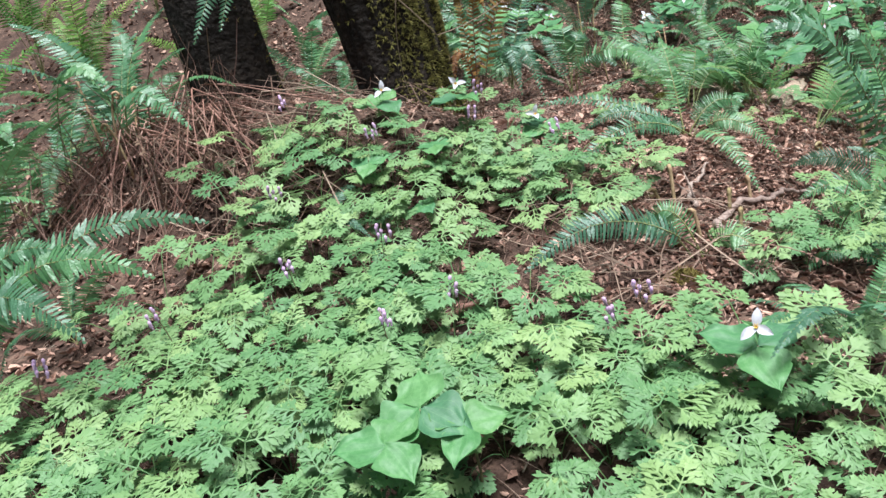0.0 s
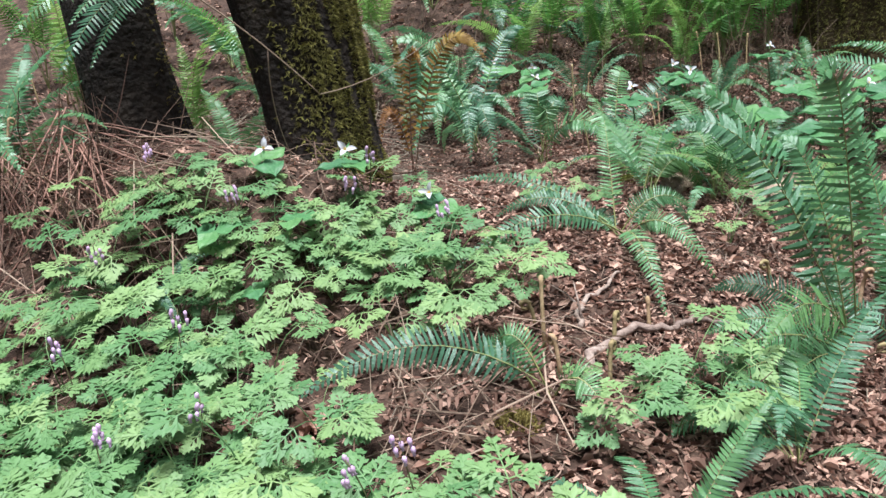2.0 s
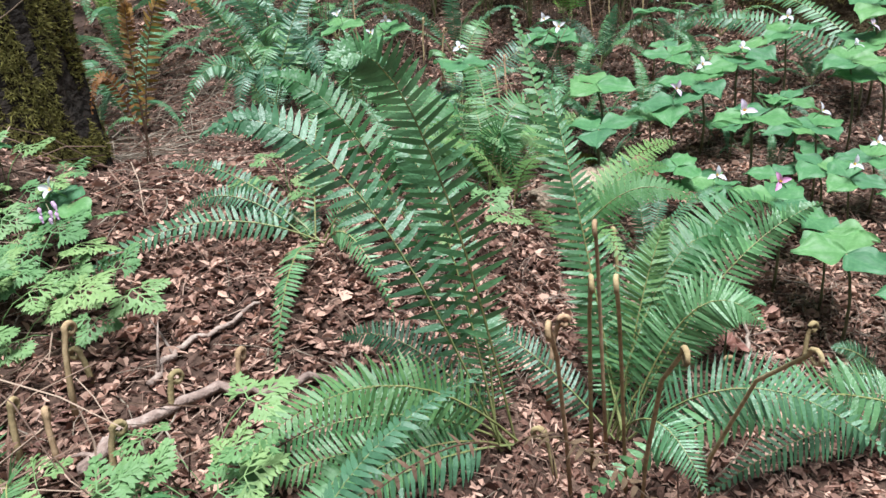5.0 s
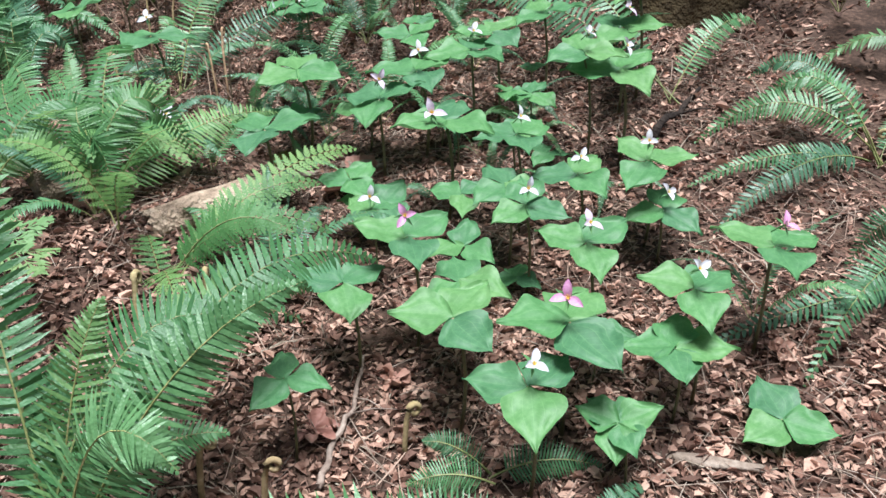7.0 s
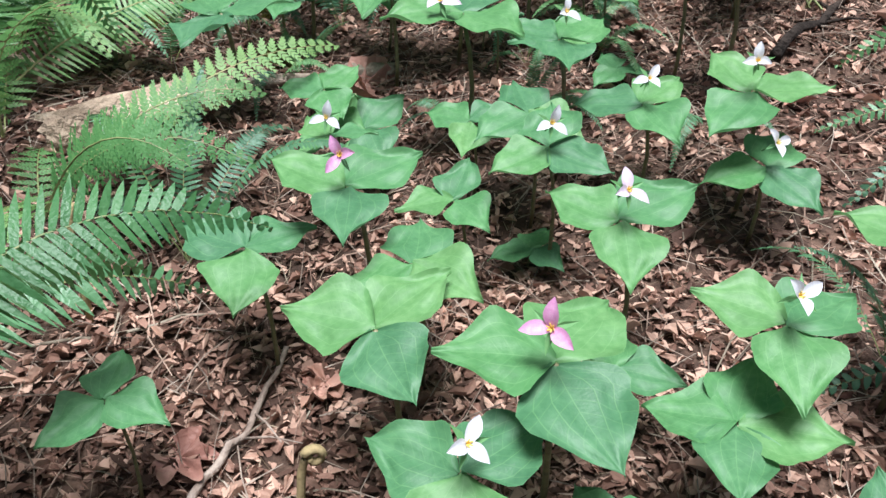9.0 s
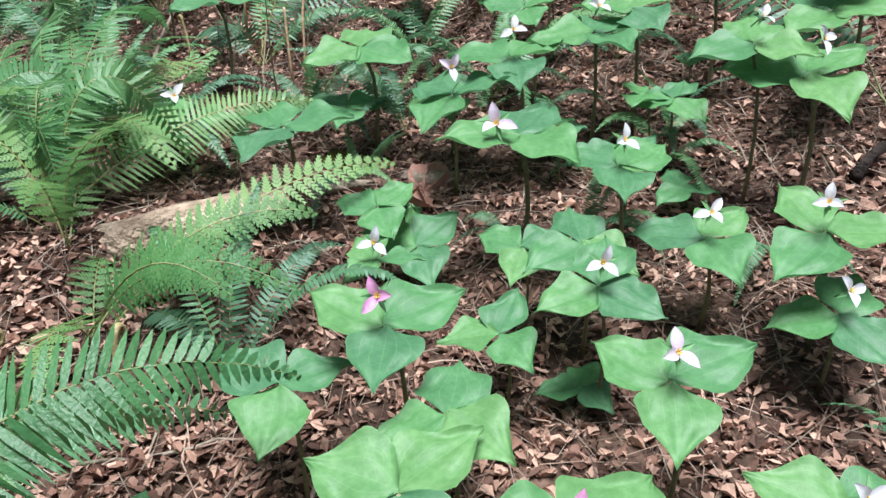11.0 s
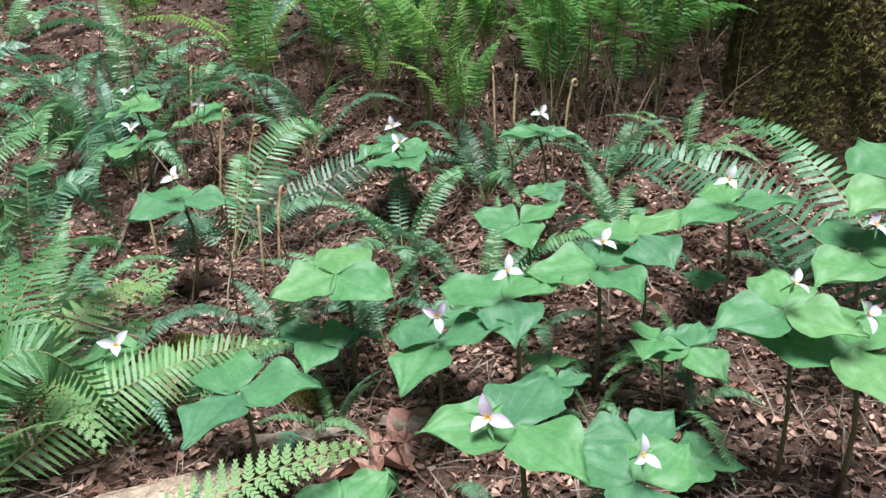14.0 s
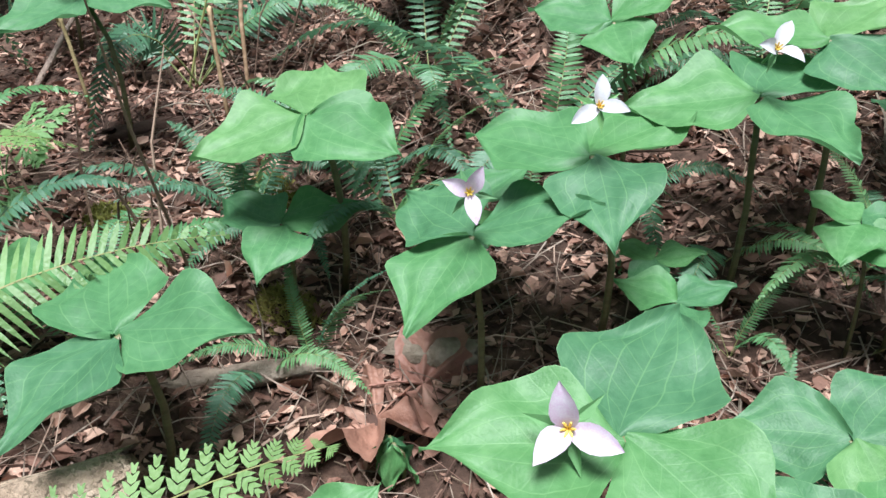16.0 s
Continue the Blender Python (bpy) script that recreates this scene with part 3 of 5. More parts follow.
def bleeding_heart(x, y, seed, size=1.0, count=5, bloom=False):
    rnd = random.Random(seed)
    root = tagged(new("bleeding_heart"), "ferny light green bleeding heart" + (" with mauve flowers" if bloom else " plant without flowers"), "wildflower", "bleeding hearts")
    root.matrix_basis = pose(x, y, on_ground(x, y) - 0.01)
    a0 = rnd.uniform(0, 360)
    for k in range(count):
        lf = new("leaf", HEARTS[rnd.randrange(6)])
        lf.parent = root
        s = size * rnd.uniform(0.75, 1.15)
        lf.matrix_basis = pose(0, 0, 0, rnd.uniform(2, 28), rnd.uniform(-12, 12), 0) @ pose(0, 0, 0, rnd.uniform(-10, 10), rnd.uniform(-10, 10), a0 + 360 / count * k + rnd.uniform(-25, 25)) @ Matrix.Diagonal((s, s, s, 1))
    if bloom:
        b = new("bloom", BLOOM)
        b.parent = root
        b.matrix_basis = pose(0, 0, 0, rnd.uniform(-10, 10), rnd.uniform(-10, 10), rnd.uniform(0, 360))
    return root


# ---- litter ----
def litter(name, label, count, area, sizes, seed, m, keep=None, flat=0.55, lift=0.014):
    rnd = random.Random(seed)
    v, f, tn = [], [], []
    for i in range(count):
        x, y = rnd.uniform(area[0], area[2]), rnd.uniform(area[1], area[3])
        if keep and not keep(x, y, rnd):
            continue
        c = V((x, y, on_ground(x, y) + rnd.uniform(0.001, lift)))
        az = rnd.uniform(0, 6.283)
        d = V((math.cos(az), math.sin(az), rnd.uniform(-flat, flat) + 0.1)).normalized()
        s = d.cross(V((rnd.uniform(-flat, flat), rnd.uniform(-flat, flat), 1))).normalized()
        n = s.cross(d)
        ln_ = rnd.uniform(*sizes)
        wd = ln_ * rnd.uniform(0.12, 0.7)
        curl = ln_ * rnd.uniform(-0.25, 0.42)
        t = rnd.random() ** 1.2
        k = len(v)
        v += [c - d * ln_ * rnd.uniform(0.3, 0.55) + s * wd * rnd.uniform(-0.3, 0.3), c - d * ln_ * rnd.uniform(-0.05, 0.3) - s * wd * rnd.uniform(0.4, 0.6) + n * curl, c + d * ln_ * 0.22 - s * wd * rnd.uniform(0.25, 0.5) + n * curl * 0.8,
              c + d * ln_ * rnd.uniform(0.35, 0.55) + s * wd * rnd.uniform(-0.3, 0.3) + n * curl * rnd.uniform(-0.5, 0.5), c + d * ln_ * 0.15 + s * wd * rnd.uniform(0.3, 0.55) + n * curl * 0.9, c - d * ln_ * 0.2 + s * wd * rnd.uniform(0.3, 0.5) + n * curl]
        f += [(k, k + 1, k + 2, k + 3), (k, k + 3, k + 4, k + 5)]
        tn += [t, min(1, t * 1.12)]
    return tagged(new(name, mesh_of(name, v, f, m, tone=tn)), label, "leaf litter", kind="stuff")


def twigs(name, label, count, area, lens, seed, m, rad=0.0016, keep=None, up=0.02):
    rnd = random.Random(seed)
    v, f, tn = [], [], []
    for i in range(count):
        x, y = rnd.uniform(area[0], area[2]), rnd.uniform(area[1], area[3])
        if keep and not keep(x, y, rnd):
            continue
        az, ln_ = rnd.uniform(0, 6.283), rnd.uniform(*lens)
        dx, dy = math.cos(az) * ln_ * 0.5, math.sin(az) * ln_ * 0.5
        a = V((x - dx, y - dy, on_ground(x - dx, y - dy) + rnd.uniform(0.004, up)))
        b = V((x + dx, y + dy, on_ground(x + dx, y + dy) + rnd.uniform(0.004, up)))
        mid = (a + b) * 0.5 + V((rnd.uniform(-0.1, 0.1) * ln_, rnd.uniform(-0.1, 0.1) * ln_, rnd.uniform(0, 0.1) * ln_))
        r = rad * rnd.uniform(0.5, 1.6)
        v2, f2 = tube([a, mid, b] if ln_ > 0.06 else [a, b], [r, r * 0.9, r * 0.5] if ln_ > 0.06 else [r, r * 0.6], 3)
        f2 = f2[:-2]
        k = len(v)
        v += v2
        f += [tuple(q + k for q in g) for g in f2]
        t = rnd.random()
        tn += [t] * len(f2)
    return tagged(new(name, mesh_of(name, v, f, m, tone=tn)), label, "twigs", kind="stuff")


def upright_stalks(name, label, count, spots, lens, seed, m, rad=0.0022):
    """Thin standing stalks of old ferns, leaning every way."""
    rnd = random.Random(seed)
    v, f, tn = [], [], []
    for i in range(count):
        cx, cy, spread = spots[rnd.randrange(len(spots))]
        x, y = rnd.gauss(cx, spread), rnd.gauss(cy, spread)
        a = V((x, y, on_ground(x, y) - 0.01))
        ln_ = rnd.uniform(*lens)
        d = V((rnd.gauss(0, 0.35), rnd.gauss(0, 0.35), 1)).normalized() * ln_
        b = a + d + V((rnd.uniform(-0.06, 0.06), rnd.uniform(-0.06, 0.06), -0.05))
        r = rad * rnd.uniform(0.6, 1.5)
        v2, f2 = tube([a, a + d * 0.55, b], [r, r * 0.8, r * 0.4], 4)
        k = len(v)
        v += v2
        f += [tuple(q + k for q in g) for g in f2]
        tn += [rnd.uniform(0.1, 0.7)] * len(f2)
    return tagged(new(name, mesh_of(name, v, f, m, tone=tn)), label, "dead stalks", kind="stuff")


def moss_patch(x, y, rx, ry, seed, count=900):
    """A low cushion of moss on the ground."""
    rnd = random.Random(seed)
    v, f, tn = [], [], []
    for i in range(count):
        a, q = rnd.uniform(0, 6.283), math.sqrt(rnd.random())
        px, py = x + rx * q * math.cos(a), y + ry * q * math.sin(a)
        c = V((px, py, on_ground(px, py) + 0.03 * (1 - q * q)))
        d = V((rnd.uniform(-1, 1), rnd.uniform(-1, 1), rnd.uniform(0.3, 1.2))).normalized() * rnd.uniform(0.008, 0.022)
        w = d.cross(V((rnd.uniform(-1, 1), rnd.uniform(-1, 1), 0.2))).normalized() * 0.003
        k = len(v)
        v += [c - w, c + w, c + d]
        f.append((k, k + 1, k + 2))
        tn.append(rnd.uniform(0.5, 1.0))
    return tagged(new("moss_patch", mesh_of("moss_patch", v, f, M_MOSS, tone=tn)), "small cushion of yellow-green moss on litter", "moss", kind="stuff")


def drooping_shoot(x, y, tall, seed):
    """A young shoot with three folded, hanging green leaves."""
    rnd = random.Random(seed)
    root = tagged(new("seedling"), "young green shoot with folded hanging leaves", "seedling")
    root.matrix_basis = pose(x, y, on_ground(x, y) - 0.01)
    st = new("stem", STEM)
    st.parent = root
    st.matrix_basis = Matrix.Diagonal((0.6, 0.6, tall, 1))
    for k in range(4):
        lf = new("leaf", LEAVES[k % 5])
        lf.parent = root
        lf.matrix_basis = pose(0, 0, tall, rnd.uniform(-30, 30), rnd.uniform(48, 72), 90 * k + rnd.uniform(-20, 20)) @ Matrix.Diagonal((tall * 0.85, tall * 0.45, tall * 0.8, 1))
    return root


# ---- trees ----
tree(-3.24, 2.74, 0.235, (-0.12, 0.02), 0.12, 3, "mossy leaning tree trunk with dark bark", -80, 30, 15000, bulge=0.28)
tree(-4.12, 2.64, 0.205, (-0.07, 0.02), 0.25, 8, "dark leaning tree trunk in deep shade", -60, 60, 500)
tree(0.80, 5.45, 0.56, (0.04, 0.03), 0.30, 5, "broad mossy tree trunk with rough bark", 100, 350, 16000, bald=-0.8, bark=M_MOSSBARK, top=0.85)

# ---- trilliums on the bank ----
BANK = [
    (-0.90, 3.62, 0.91, 0.20, 108, None), (-0.42, 3.62, 0.88, 0.19, -72, "w"), (-0.56, 3.48, 0.80, 0.18, -102, "b"), (-0.29, 3.17, 0.77, 0.20, -32, "b"),
    (-0.05, 3.12, 0.72, 0.15, -72, "w"), (0.15, 3.05, 0.59, 0.15, -62, "w"), (-0.04, 2.78, 0.58, 0.13, -22, "w"), (0.38, 3.01, 0.64, 0.16, -122, "w"),
    (0.41, 2.92, 0.50, 0.14, -47, "w"), (-0.20, 3.78, 0.93, 0.18, -47, "w"), (-0.11, 3.94, 0.98, 0.18, -62, None), (0.13, 4.13, 1.04, 0.18, -127, "w"),
    (0.53, 4.04, 1.14, 0.20, 108, "w"), (0.45, 3.92, 0.97, 0.19, -132, "b"), (0.37, 3.54, 0.86, 0.20, -67, "w"), (0.23, 3.55, 0.93, 0.16, -20, "w"),
    (0.04, 3.72, 0.75, 0.12, -42, None), (-0.04, 3.73, 0.76, 0.10, 20, None), (-0.47, 4.03, 0.98, 0.15, -72, None), (-0.51, 4.50, 1.20, 0.16, 108, "w"), (-0.45, 4.36, 1.02, 0.09, 60, None),
    (-1.13, 4.63, 1.13, 0.17, 108, "w"), (-2.37, 4.63, 1.28, 0.16, 108, "w"), (-2.13, 4.31, 1.16, 0.16, -72, "w"), (-2.10, 4.75, 1.22, 0.15, 110, "w"),
    (-1.57, 3.85, 1.05, 0.18, -100, "w"), (-1.30, 3.20, 0.76, 0.18, -102, "w"), (-0.93, 3.54, 0.74, 0.14, -72, None), (-0.62, 3.04, 0.61, 0.12, -57, None),
    (-0.52, 3.04, 0.51, 0.14, -52, None), (-0.38, 2.51, 0.59, 0.16, -72, "p"), (-0.24, 2.98, 0.56, 0.11, -82, None), (-0.10, 2.94, 0.60, 0.14, 108, None),
    (-0.23, 2.73, 0.47, 0.12, -42, None), (-0.93, 3.16, 0.77, 0.19, -102, None), (0.09, 3.54, 0.54, 0.10, 0, None), (0.07, 4.19, 0.79, 0.08, 30, None),
    (-0.28, 3.60, 0.66, 0.10, -85, None), (-0.33, 3.72, 0.66, 0.08, 20, None), (-0.06, 3.34, 0.68, 0.13, 60, None), (-0.52, 2.80, 0.58, 0.10, 10, "w"),
    (-0.55, 2.41, 0.50, 0.14, -80, None), (-0.24, 2.42, 0.49, 0.14, 95, None), (-0.25, 2.23, 0.48, 0.16, -62, None), (0.03, 2.19, 0.48, 0.17, -55, "p"),
    (-0.08, 2.04, 0.40, 0.15, -82, "w"), (-0.64, 2.08, 0.41, 0.10, -125, None), (0.13, 2.06, 0.28, 0.10, -82, None), (0.29, 2.21, 0.39, 0.13, -100, None),
    (0.35, 2.31, 0.50, 0.14, -82, "w"), (0.60, 2.47, 0.54, 0.15, -92, "p"), (0.56, 2.20, 0.17, 0.13, 98, None), (-0.07, 2.80, 0.30, 0.09, -40, None),
    (0.11, 2.52, 0.55, 0.15, -82, "b"), (0.13, 2.06, 0.28, 0.10, 10, None), (0.12, 2.36, 0.35, 0.10, -10, None), (-0.65, 3.68, 0.74, 0.14, 60, None),
]
for i, (x, y, z, r, az, bloom) in enumerate(BANK):
    trillium(x, y, z, r * 1.08, az, bloom, seed=i, count=4 if i == 48 else 3, face=-75, fsize=0.056 if i == 3 else 0.046 if r > 0.16 else 0.041, aside=(-0.045, -0.040, 0.035) if i == 3 else None)
for i, (place, r, az, bloom) in enumerate([
    ((-3.401, 2.144, 1.085), 0.13, 60, "w"), ((-3.051, 2.128, 1.040), 0.15, 70, "w"), ((-2.714, 2.039, 0.849), 0.14, 100, "w"), ((-3.502, 1.711, 0.893), 0.11, 20, None),
    ((-2.559, 0.287, 0.494), 0.15, -92, "w"), ((-3.430, 0.305, 0.506), 0.16, -40, None), ((-3.332, 0.241, 0.471), 0.13, 10, None), ((-3.523, 0.217, 0.477), 0.14, 60, None),
    ((-1.035, 4.492, 1.094), 0.16, 70, "w"), ((-1.233, 0.900, 0.330), 0.13, -80, "w"), ((-3.217, 1.791, 0.896), 0.10, 30, None), ((-3.311, 1.482, 0.719), 0.08, 60, None),
]):
    trillium(*place, r, az, bloom, seed=100 + i, face=-95, fsize=0.05)

# ---- ferns ----
# the great fern beside the path, in two crowns
F1 = (-1.309, 1.511)
fern(*F1, 0, 11, dead=3, label="large sword fern with long arching fronds", heroes=[
    ((-1.924, 1.454, 1.121), 0.30, 0.085, 40, 20), ((-1.559, 1.216, 1.249), 0.34, 0.085, 42, -50), ((-1.816, 1.606, 1.219), 0.26, 0.078, 40, 10, MID),
    ((-1.777, 1.025, 0.573), 0.16, 0.085, 42, 10, MID), ((-1.742, 1.631, 0.533), 0.12, 0.07, 36, 10), ((-1.861, 1.150, 0.413), 0.05, 0.08, 40, 0), ((-1.346, 1.608, 0.590), 0.1, 0.07, 36, 20), ((-1.522, 1.583, 1.041), 0.2, 0.08, 42, 20), ((-1.754, 1.076, 0.317), 0.10, 0.09, 40, 0), ((-1.850, 0.945, 0.310), 0.08, 0.08, 38, 0), ((-1.906, 1.239, 0.388), 0.12, 0.08, 42, 0), ((-1.809, 1.448, 0.447), 0.1, 0.07, 38, 10)])
F2 = (-1.028, 1.673)
fern(*F2, 0, 12, dead=2, label="sword fern with upright fresh fronds", heroes=[
    ((-1.163, 1.930, 1.146), 0.06, 0.085, 46, 70), ((-0.870, 1.804, 0.756), 0.08, 0.075, 40, 60, MID), ((-0.492, 1.808, 0.776), 0.12, 0.09, 42, 50),
    ((-1.408, 1.768, 0.523), 0.05, 0.06, 34, 30), ((-1.108, 1.879, 0.530), 0.05, 0.05, 34, 80, MID), ((-1.248, 2.180, 1.316), 0.06, 0.06, 44, 70, MID),
    ((-0.433, 2.297, 0.610), 0.26, 0.11, 46, 5, MID), ((-0.567, 2.151, 0.605), 0.22, 0.11, 46, 0, MID), ((-0.653, 1.950, 0.609), 0.24, 0.11, 46, 0, MID), ((-0.680, 1.581, 0.543), 0.2, 0.10, 44, 0), ((-0.688, 2.477, 0.357), 0.24, 0.10, 40, -10), ((-0.459, 1.415, 0.303), 0.16, 0.10, 40, 0), ((-0.862, 1.344, 0.256), 0.12, 0.09, 40, 0), ((-0.662, 1.757, 0.493), 0.1, 0.07, 36, 20), ((-1.012, 1.872, 0.613), 0.08, 0.06, 36, 20, MID)])
for i, (p, tall, az) in enumerate([((-1.205, 1.722), 0.30, 20), ((-1.050, 2.224), 0.34, 90), ((-0.936, 2.416), 0.26, 100), ((-0.832, 1.940), 0.2, 0), ((-0.695, 1.957), 0.14, 20), ((-0.388, 2.150), 0.16, 30),
                               ((-2.404, 1.223), 0.16, 100), ((-2.317, 1.228), 0.14, 120), ((-2.171, 1.207), 0.14, 60), ((-1.194, 1.458), 0.16, 160), ((-0.887, 1.662), 0.13, 30), ((-1.416, 1.963), 0.12, 200),
                               ((-5.911, 5.490), 0.34, 30), ((-6.502, 5.819), 0.36, 150), ((-6.253, 5.855), 0.4, 60), ((-5.609, 5.744), 0.45, 20),
                               ((-2.352, 1.370), 0.26, 80), ((-2.122, 1.408), 0.12, 60), ((-1.986, 1.514), 0.12, 80), ((-2.370, 1.489), 0.10, 170), ((1.365, 3.384), 0.2, 150)]):
    crozier(*p, tall * 0.95, az, 40 + i, r=0.0085)
for i, (head, base) in enumerate([((-1.079, 1.461, 0.917), (-1.06, 1.60)), ((-1.065, 1.171, 0.90), (-1.02, 1.52)), ((-1.108, 1.217, 0.88), (-1.10, 1.55)), ((-1.191, 1.079, 0.85), (-1.16, 1.40)),
                                  ((-0.964, 1.086, 0.79), (-1.00, 1.42)), ((-0.712, 1.203, 0.715), (-0.86, 1.50))]):
    tall = head[2] - on_ground(*base)
    dx, dy = head[0] - base[0], head[1] - base[1]
    crozier(*base, tall, math.degrees(math.atan2(dy, dx)), 70 + i, r=0.0058, lean=math.hypot(dx, dy) / tall)
F19 = (-0.041, 1.824)
fern(*F19, 2, 52, size=0.5, spread=(-60, 60), label="sword fern with light arching fronds by the path", heroes=[
    ((-0.803, 1.572, 0.078), 0.12, 0.09, 42, 0), ((-0.498, 1.904, 0.094), 0.12, 0.08, 38, 10), ((-1.139, 1.411, 0.172), 0.22, 0.10, 42, 0)])
# arching fern in the middle of the litter
F3 = (-1.947, 2.212)
fern(*F3, 3, 13, size=0.55, dead=2, spread=(20, 160), heroes=[
    ((-2.634, 1.874, 0.628), 0.14, 0.06, 34, 10), ((-2.461, 2.267, 0.734), 0.12, 0.05, 32, 10), ((-1.912, 1.582, 0.469), 0.12, 0.055, 34, 20), ((-1.640, 1.897, 0.475), 0.14, 0.055, 32, 10),
    ((-1.947, 2.513, 1.088), 0.08, 0.055, 34, 40), ((-1.640, 2.269, 0.697), 0.10, 0.06, 34, 10), ((-2.620, 2.554, 0.859), 0.1, 0.045, 30, 10)])
# low fern above the bare litter
F4 = (-2.369, 1.121)
fern(*F4, 0, 14, dead=8, label="small sword fern over its dead brown fronds", heroes=[
    ((-3.028, 0.902, 0.584), 0.15, 0.07, 38, 10), ((-2.601, 1.243, 0.501), 0.10, 0.05, 28, 10), ((-2.205, 0.925, 0.405), 0.10, 0.06, 28, 10), ((-2.524, 1.205, 0.540), 0.12, 0.05, 26, -20)])
# fern at the start, its fronds reaching over the bleeding hearts
F5 = (-5.05, 1.05)
fern(*F5, 4, 15, size=0.8, spread=(60, 220), dead=2, label="sword fern reaching over the bleeding hearts", heroes=[
    ((-3.997, 0.950, 0.953), 0.24, 0.075, 44, 10), ((-4.155, 0.800, 0.852), 0.26, 0.095, 44, 10), ((-4.365, 0.700, 0.728), 0.28, 0.105, 44, 0), ((-4.420, 0.900, 0.951), 0.22, 0.07, 44, 0)])
# drooping fern behind the mossy trunk
F6 = (-2.55, 3.72)
fern(*F6, 5, 16, size=0.75, spread=(20, 170), lift=0.12, dead=2, heroes=[
    ((-2.431, 3.276, 0.782), 0.32, 0.08, 42, 10), ((-2.916, 3.325, 0.885), 0.3, 0.08, 40, 10), ((-2.576, 3.216, 0.851), 0.28, 0.07, 40, -10), ((-2.193, 3.931, 1.557), 0.2, 0.08, 36, 0), ((-2.956, 3.471, 1.522), 0.25, 0.07, 36, 0)])
# rusty and yellow fronds beside the mossy trunk
F7 = (-2.88, 2.92)
fern(*F7, 0, 17, label="rusty yellow dying fern beside the trunk", group="dying ferns", hero_mats=RUST, heroes=[
    ((-2.767, 2.837, 1.389), 0.3, 0.035, 30, 30), ((-3.020, 2.770, 0.972), 0.3, 0.03, 30, 20), ((-2.903, 3.017, 1.552), 0.1, 0.035, 30, 20), ((-2.449, 2.769, 1.393), 0.35, 0.06, 36, 0, SPRING)])
# ferns by the dark trunk
F8 = (-3.68, 2.60)
fern(*F8, 0, 18, lift=0.80, label="sword fern growing on the mossy trunk, fronds hanging down", heroes=[
    ((-4.137, 2.023, 1.497), 0.16, 0.10, 44, 0), ((-4.03, 2.10, 1.53), 0.15, 0.09, 42, 10), ((-4.40, 2.15, 1.66), 0.16, 0.10, 42, 0), ((-4.05, 2.05, 1.70), 0.12, 0.08, 38, 0)])
fern(-4.30, 2.12, 0, 46, dead=12, label="heap of dead brown fern fronds", group="dead ferns")
fern(-4.62, 2.28, 8, 54, size=0.85, dead=9, lift=0.03, label="sword fern on the mound with a skirt of dead fronds", extra=[(150, "sword", 3, 0.95), (60, "sword", 3, 0.9), (230, "sword", 1, 0.9)])
fern(-5.05, 2.5, 7, 19, size=1.0, dead=5)
fern(-5.45, 2.75, 7, 55, size=0.95, dead=3)
fern(-4.95, 3.15, 7, 56, size=0.95, dead=2)
fern(-5.3, 2.0, 7, 20, size=1.0, dead=4)
fern(-4.1, 3.9, 5, 21, size=0.9)
for i, (x, y, tall) in enumerate([(-4.66, 2.18, 0.42), (-4.56, 2.22, 0.36), (-4.74, 2.24, 0.48), (-4.60, 2.14, 0.30)]):
    crozier(x, y, tall, 60 * i, 120 + i, r=0.007)
# fronds over the rotten log
F9 = (-1.377, 2.755)
fern(*F9, 2, 22, size=0.6, spread=(150, 260), label="grey-green sword fern over a rotten log", hero_mats=MID, heroes=[
    ((-0.95, 3.42, 0.78), 0.10, 0.10, 46, 20), ((-1.274, 2.722, 0.605), 0.25, 0.09, 42, 20), ((-1.464, 2.961, 0.822), 0.2, 0.08, 40, 20), ((-1.499, 3.485, 0.973), 0.25, 0.08, 40, 20), ((-1.294, 2.981, 0.642), 0.25, 0.09, 40, 0), ((-1.124, 3.027, 0.678), 0.3, 0.09, 40, 0)])
fern(-1.12, 2.56, 0, 23, label="light green lady fern with lacy fronds", group="lady ferns", lacy=True, hero_mats=LADY, extra=[(-60, "lady", 2, 0.8), (120, "lady", 2, 0.7)], heroes=[
    ((-0.617, 3.131, 0.697), 0.10, 0.078, 24, 0), ((-0.686, 2.500, 0.620), 0.12, 0.070, 22, 0), ((-0.694, 2.850, 0.658), 0.10, 0.066, 22, 10), ((-0.62, 2.62, 0.58), 0.12, 0.062, 21, 0)])
fern(-1.55, 3.10, 0, 24, label="light green lady fern beside the log", group="lady ferns", extra=[(75, "lady", 0, 0.9), (-20, "lady", 2, 0.9), (-60, "lady", 0, 0.8), (130, "lady", 3, 0.8)])
for i, (x, y, n, q, key) in enumerate([(-1.42, 3.22, 6, 0.5, "sword"), (-1.72, 3.38, 6, 0.55, "sword"), (-1.30, 2.72, 4, 0.75, "lady"), (-1.68, 2.95, 4, 0.8, "lady"), (-1.20, 3.30, 4, 0.4, "sword")]):
    fern(x, y, n, 380 + i, key=key, size=q, spread=(-60, 200), label="light green lady fern beside the log" if key == "lady" else "grey-green sword fern beside a rotten log", group="lady ferns" if key == "lady" else "sword ferns")
